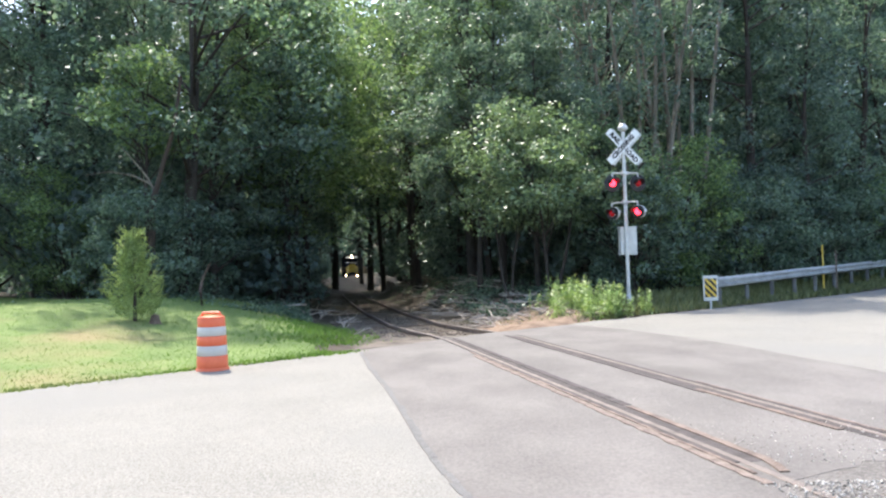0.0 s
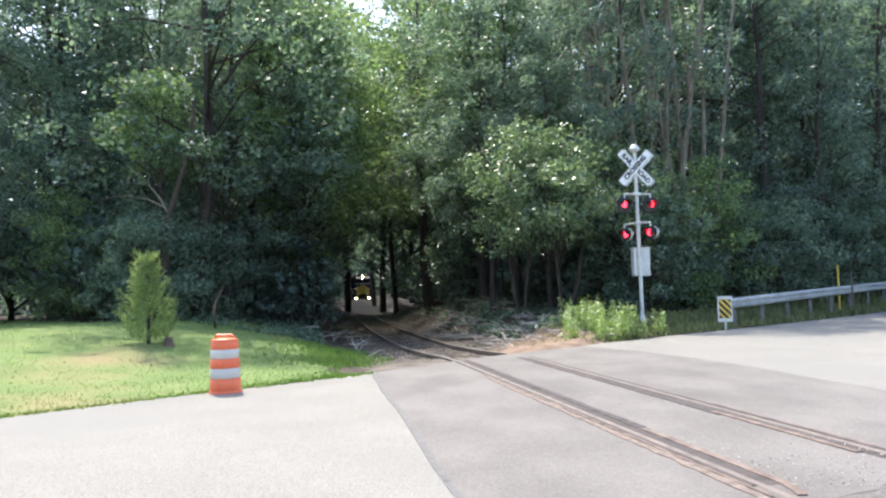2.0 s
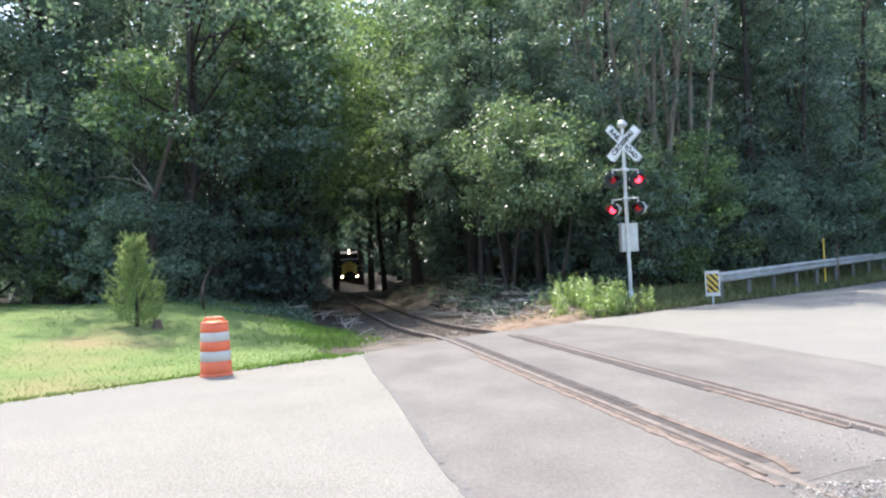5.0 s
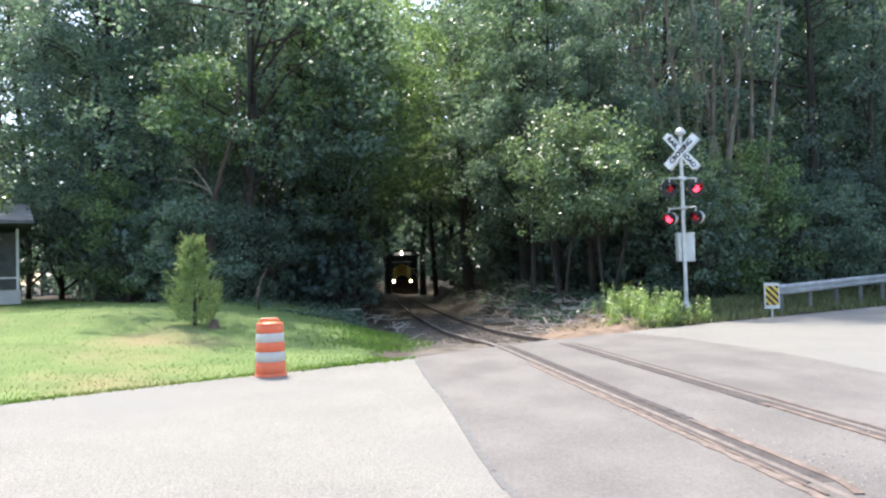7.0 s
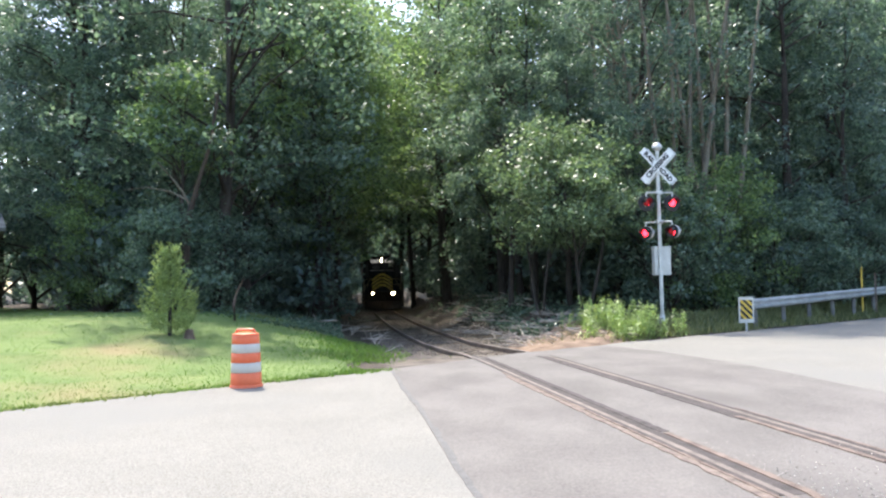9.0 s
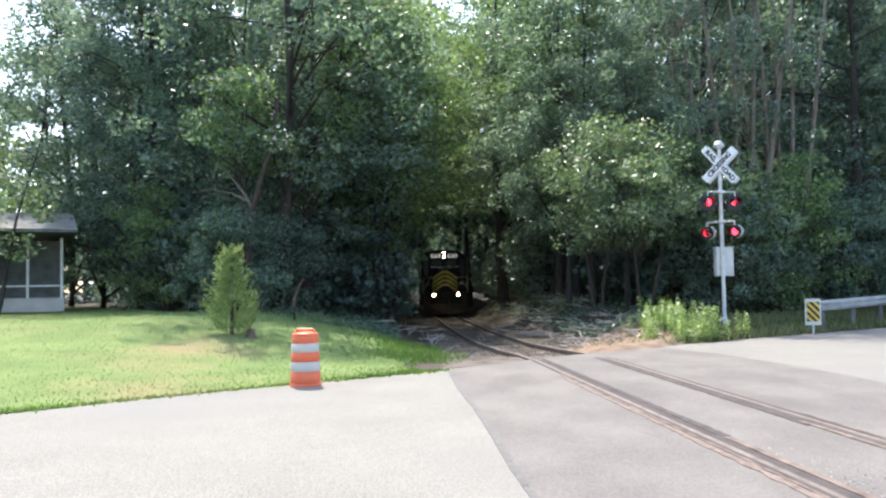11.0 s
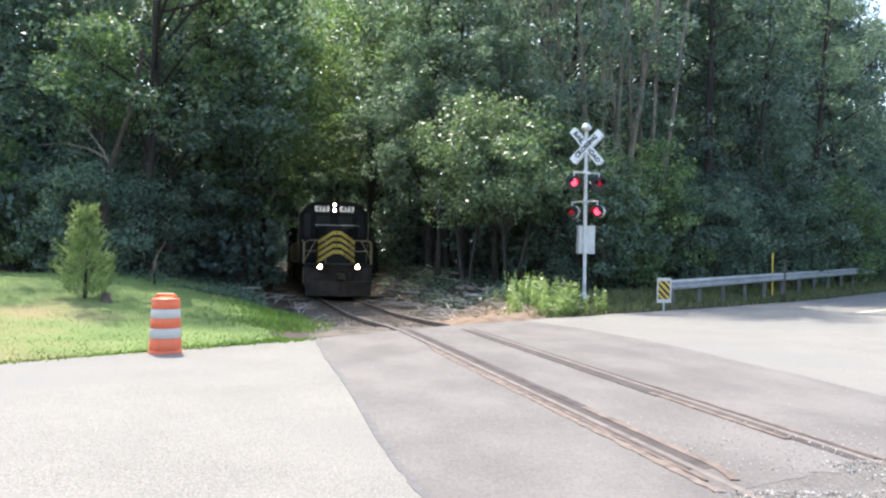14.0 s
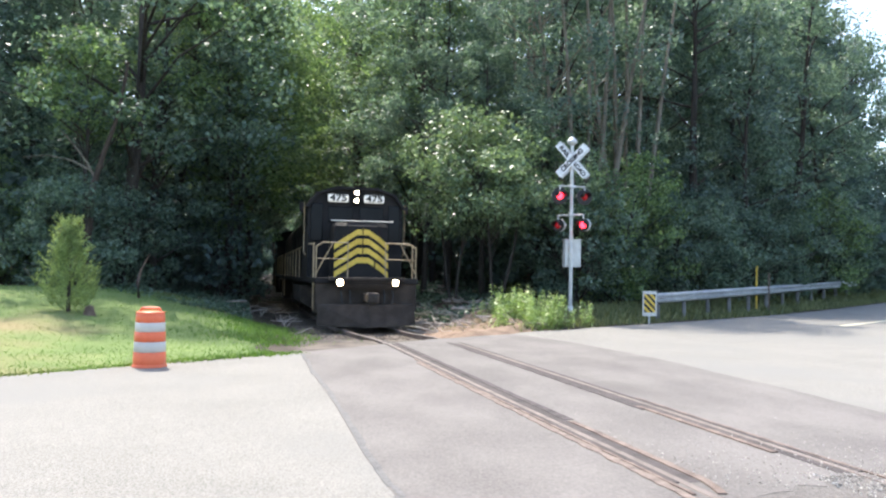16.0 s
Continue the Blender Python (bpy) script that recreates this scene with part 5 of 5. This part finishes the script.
        bm = bmesh.new()
        box(bm, (sx * 0.575, 3.02, 4.03), (0.66, 0.14, 0.26), 0.06)
        board = p("number_board", bm, M_NUMBER, cab, "white lit number board")
        if numbered:
            letters("475", 0.28, M_BLACK, board, pose(sx * 0.575, 2.944, 4.03, 90, 0, 0) @ Matrix.Diagonal((1.3, 1, 1, 1)), "number", 0.010)
    bm = bmesh.new()
    box(bm, (0, 3.00, 4.08), (0.24, 0.16, 0.50), 0.06)
    lampbox = p("headlamp_box", bm, M_LOCO, cab)
    for zz in (3.965, 4.215):
        bm = bmesh.new()
        lathe(bm, [(0.062, 0), (0.058, 0.02), (0.036, 0.035)], 18, Matrix.Translation((0, 2.925, zz)) @ Matrix.Rotation(radians(90), 4, "X"))
        p("headlamp", bm, M_HEADLAMP, lampbox, "glowing headlamp")
    for sx in (-1, 1):
        bm = bmesh.new()
        lathe(bm, [(0.12, 0), (0.13, 0.10), (0.125, 0.12)], 18, Matrix.Translation((sx * 0.80, 0.42, 1.37)) @ Matrix.Rotation(radians(90), 4, "X"))
        d = p("ditch_lamp", bm, M_LOCO)
        bm = bmesh.new()
        lathe(bm, [(0.088, 0), (0.083, 0.02), (0.05, 0.032)], 18, Matrix.Translation((sx * 0.80, 0.305, 1.37)) @ Matrix.Rotation(radians(90), 4, "X"))
        p("lamp_glass", bm, M_DITCH, d, "glowing ditch lamp")
    # handrails of the front platform
    for sx in (-1, 1):
        bm = bmesh.new()
        tube(bm, [(sx * 1.46, 0.62, 0.55), (sx * 1.46, 0.62, 2.40), (sx * 1.25, 0.62, 2.52), (sx * 0.55, 0.62, 2.52), (sx * 0.55, 0.62, 1.5)], 0.018, 6)
        tube(bm, [(sx * 1.46, 0.62, 2.05), (sx * 0.55, 0.62, 2.05)], 0.013, 6)
        tube(bm, [(sx * 1.46, 0.62, 1.62), (sx * 0.98, 0.62, 2.52)], 0.015, 6)
        p("front_handrail", bm, M_RAILING, label="yellowed handrail")
        bm = bmesh.new()
        tube(bm, [(sx * 1.48, 1.22, 0.55), (sx * 1.48, 1.22, 2.5), (sx * 1.48, 2.9, 2.55)], 0.022, 6)
        p("step_handrail", bm, M_RAILING)
        # walkway handrails along the hood
        bm = bmesh.new()
        tube(bm, [(sx * 1.46, 5.4, 2.55), (sx * 1.46, 16.8, 2.55), (sx * 1.46, 17.3, 2.4), (sx * 1.46, 17.3, 0.55)], 0.022, 6)
        for k in range(7):
            tube(bm, [(sx * 1.46, 5.5 + 1.85 * k, 1.5), (sx * 1.46, 5.5 + 1.85 * k, 2.55)], 0.02, 6)
        p("walkway_handrail", bm, M_RAILING)
        bm = bmesh.new()   # mirror and grab iron beside the cab
        tube(bm, [(sx * 1.55, 3.3, 2.2), (sx * 1.62, 3.25, 2.3), (sx * 1.62, 3.25, 3.9)], 0.016, 6)
        grab = p("grab_iron", bm, M_RAILING)
        bm = bmesh.new()
        box(bm, (sx * 1.70, 3.35, 3.75), (0.14, 0.03, 0.30), 0.01)
        p("mirror", bm, M_LOCO, grab)
    # long hood
    bm = bmesh.new()
    prism(bm, [(-0.93, 1.5), (0.93, 1.5), (0.93, 3.7), (0.75, 4.0), (-0.75, 4.0), (-0.93, 3.7)], 11.6, Matrix.Translation((0, 5.3, 0)))
    hood = p("long_hood", bm, M_LOCO)
    for k in range(9):
        for sx in (-1, 1):
            bm = bmesh.new()
            box(bm, (sx * 0.94, 6.1 + 1.2 * k, 2.7), (0.03, 1.05, 1.9), 0.01)
            p("hood_door", bm, M_LOCO, hood)
    for k in range(3):
        bm = bmesh.new()
        lathe(bm, [(0.55, 0), (0.55, 0.18), (0.45, 0.22)], 20, Matrix.Translation((0, 12.0 + 1.5 * k, 4.0)))
        p("radiator_fan", bm, M_UNDER, hood)
    bm = bmesh.new()
    box(bm, (0, 8.2, 4.15), (0.5, 0.9, 0.35), 0.05)
    p("exhaust_stack", bm, M_UNDER, hood)
    # tank and trucks
    bm = bmesh.new()
    prism(bm, [(-1.45, 1.2), (1.45, 1.2), (1.4, 0.6), (1.0, 0.35), (-1.0, 0.35), (-1.4, 0.6)], 4.0, Matrix.Translation((0, 7.2, 0)))
    p("fuel_tank", bm, M_UNDER)
    for yc in (3.3, 14.6):
        bm = bmesh.new()
        for sx in (-1, 1):
            box(bm, (sx * 1.05, yc, 0.62), (0.16, 3.5, 0.30), 0.04)
            for dy in (-1.35, 1.35):
                box(bm, (sx * 1.12, yc + dy, 0.52), (0.16, 0.42, 0.42), 0.04)
        box(bm, (0, yc, 0.75), (2.0, 0.6, 0.35), 0.04)
        truck = p("truck", bm, M_UNDER)
        for dy in (-1.35, 1.35):
            bm = bmesh.new()
            for sx in (-1, 1):
                lathe(bm, [(0.535, -0.03), (0.535, 0.0), (0.508, 0.01), (0.50, 0.12), (0.42, 0.12), (0.40, 0.09), (0.12, 0.08)], 24, Matrix.Translation((sx * 0.70, yc + dy, 0.505)) @ Matrix.Rotation(radians(90 * sx), 4, "Y"))
            cyl(bm, (-0.7, yc + dy, 0.505), (0.7, yc + dy, 0.505), 0.09)
            p("wheelset", bm, M_UNDER, truck)
    return t


M_NUMBER = glow("lit_number_board", (1.0, 0.97, 0.9), 0.10, (0.62, 0.61, 0.58))
lead = locomotive()
trail = copy_thing(lead, pose(0, 0, 0))
trail["label"] = "black diesel locomotive coupled behind the leading one"


def on_track(front):
    """The pose of a unit whose front stands that far up the track."""
    ya, yb = front + 3.0, front + 14.0
    xa, xb = float(track_x(ya)), float(track_x(yb))
    turn = math.degrees(math.atan((xa - xb) / (yb - ya)))
    k = math.tan(radians(turn))
    za, zb = float(track_z(ya)), float(track_z(yb))
    tilt = math.degrees(math.atan((zb - za) / (yb - ya)))
    return pose(xa + 3.0 * k, front, za - 3.0 * math.tan(radians(tilt)), tilt, 0, turn)


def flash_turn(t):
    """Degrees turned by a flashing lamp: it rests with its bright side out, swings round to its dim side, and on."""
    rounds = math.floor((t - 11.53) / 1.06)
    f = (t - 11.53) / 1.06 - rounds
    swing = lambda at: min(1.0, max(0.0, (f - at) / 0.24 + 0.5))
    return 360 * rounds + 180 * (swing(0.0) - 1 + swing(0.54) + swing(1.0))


def motions():
    times = [0.5 * k for k in range(33)]
    front = [22.7 + 5.88 * (16 - t) - 0.019 * (16 - t) ** 2 for t in times]   # the train gains a little speed
    walk(lead, [(t, on_track(f)) for t, f in zip(times, front)])
    walk(trail, [(t, on_track(f + 18.6) @ pose(0, 18.2, 0, 0, 0, 180)) for t, f in zip(times, front)])
    # flashing imitated by turning the half-bright lamps, the two of a pair in turn, one round in 1.06 s
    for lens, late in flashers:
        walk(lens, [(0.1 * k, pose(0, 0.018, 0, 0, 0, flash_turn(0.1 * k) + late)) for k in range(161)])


motions()
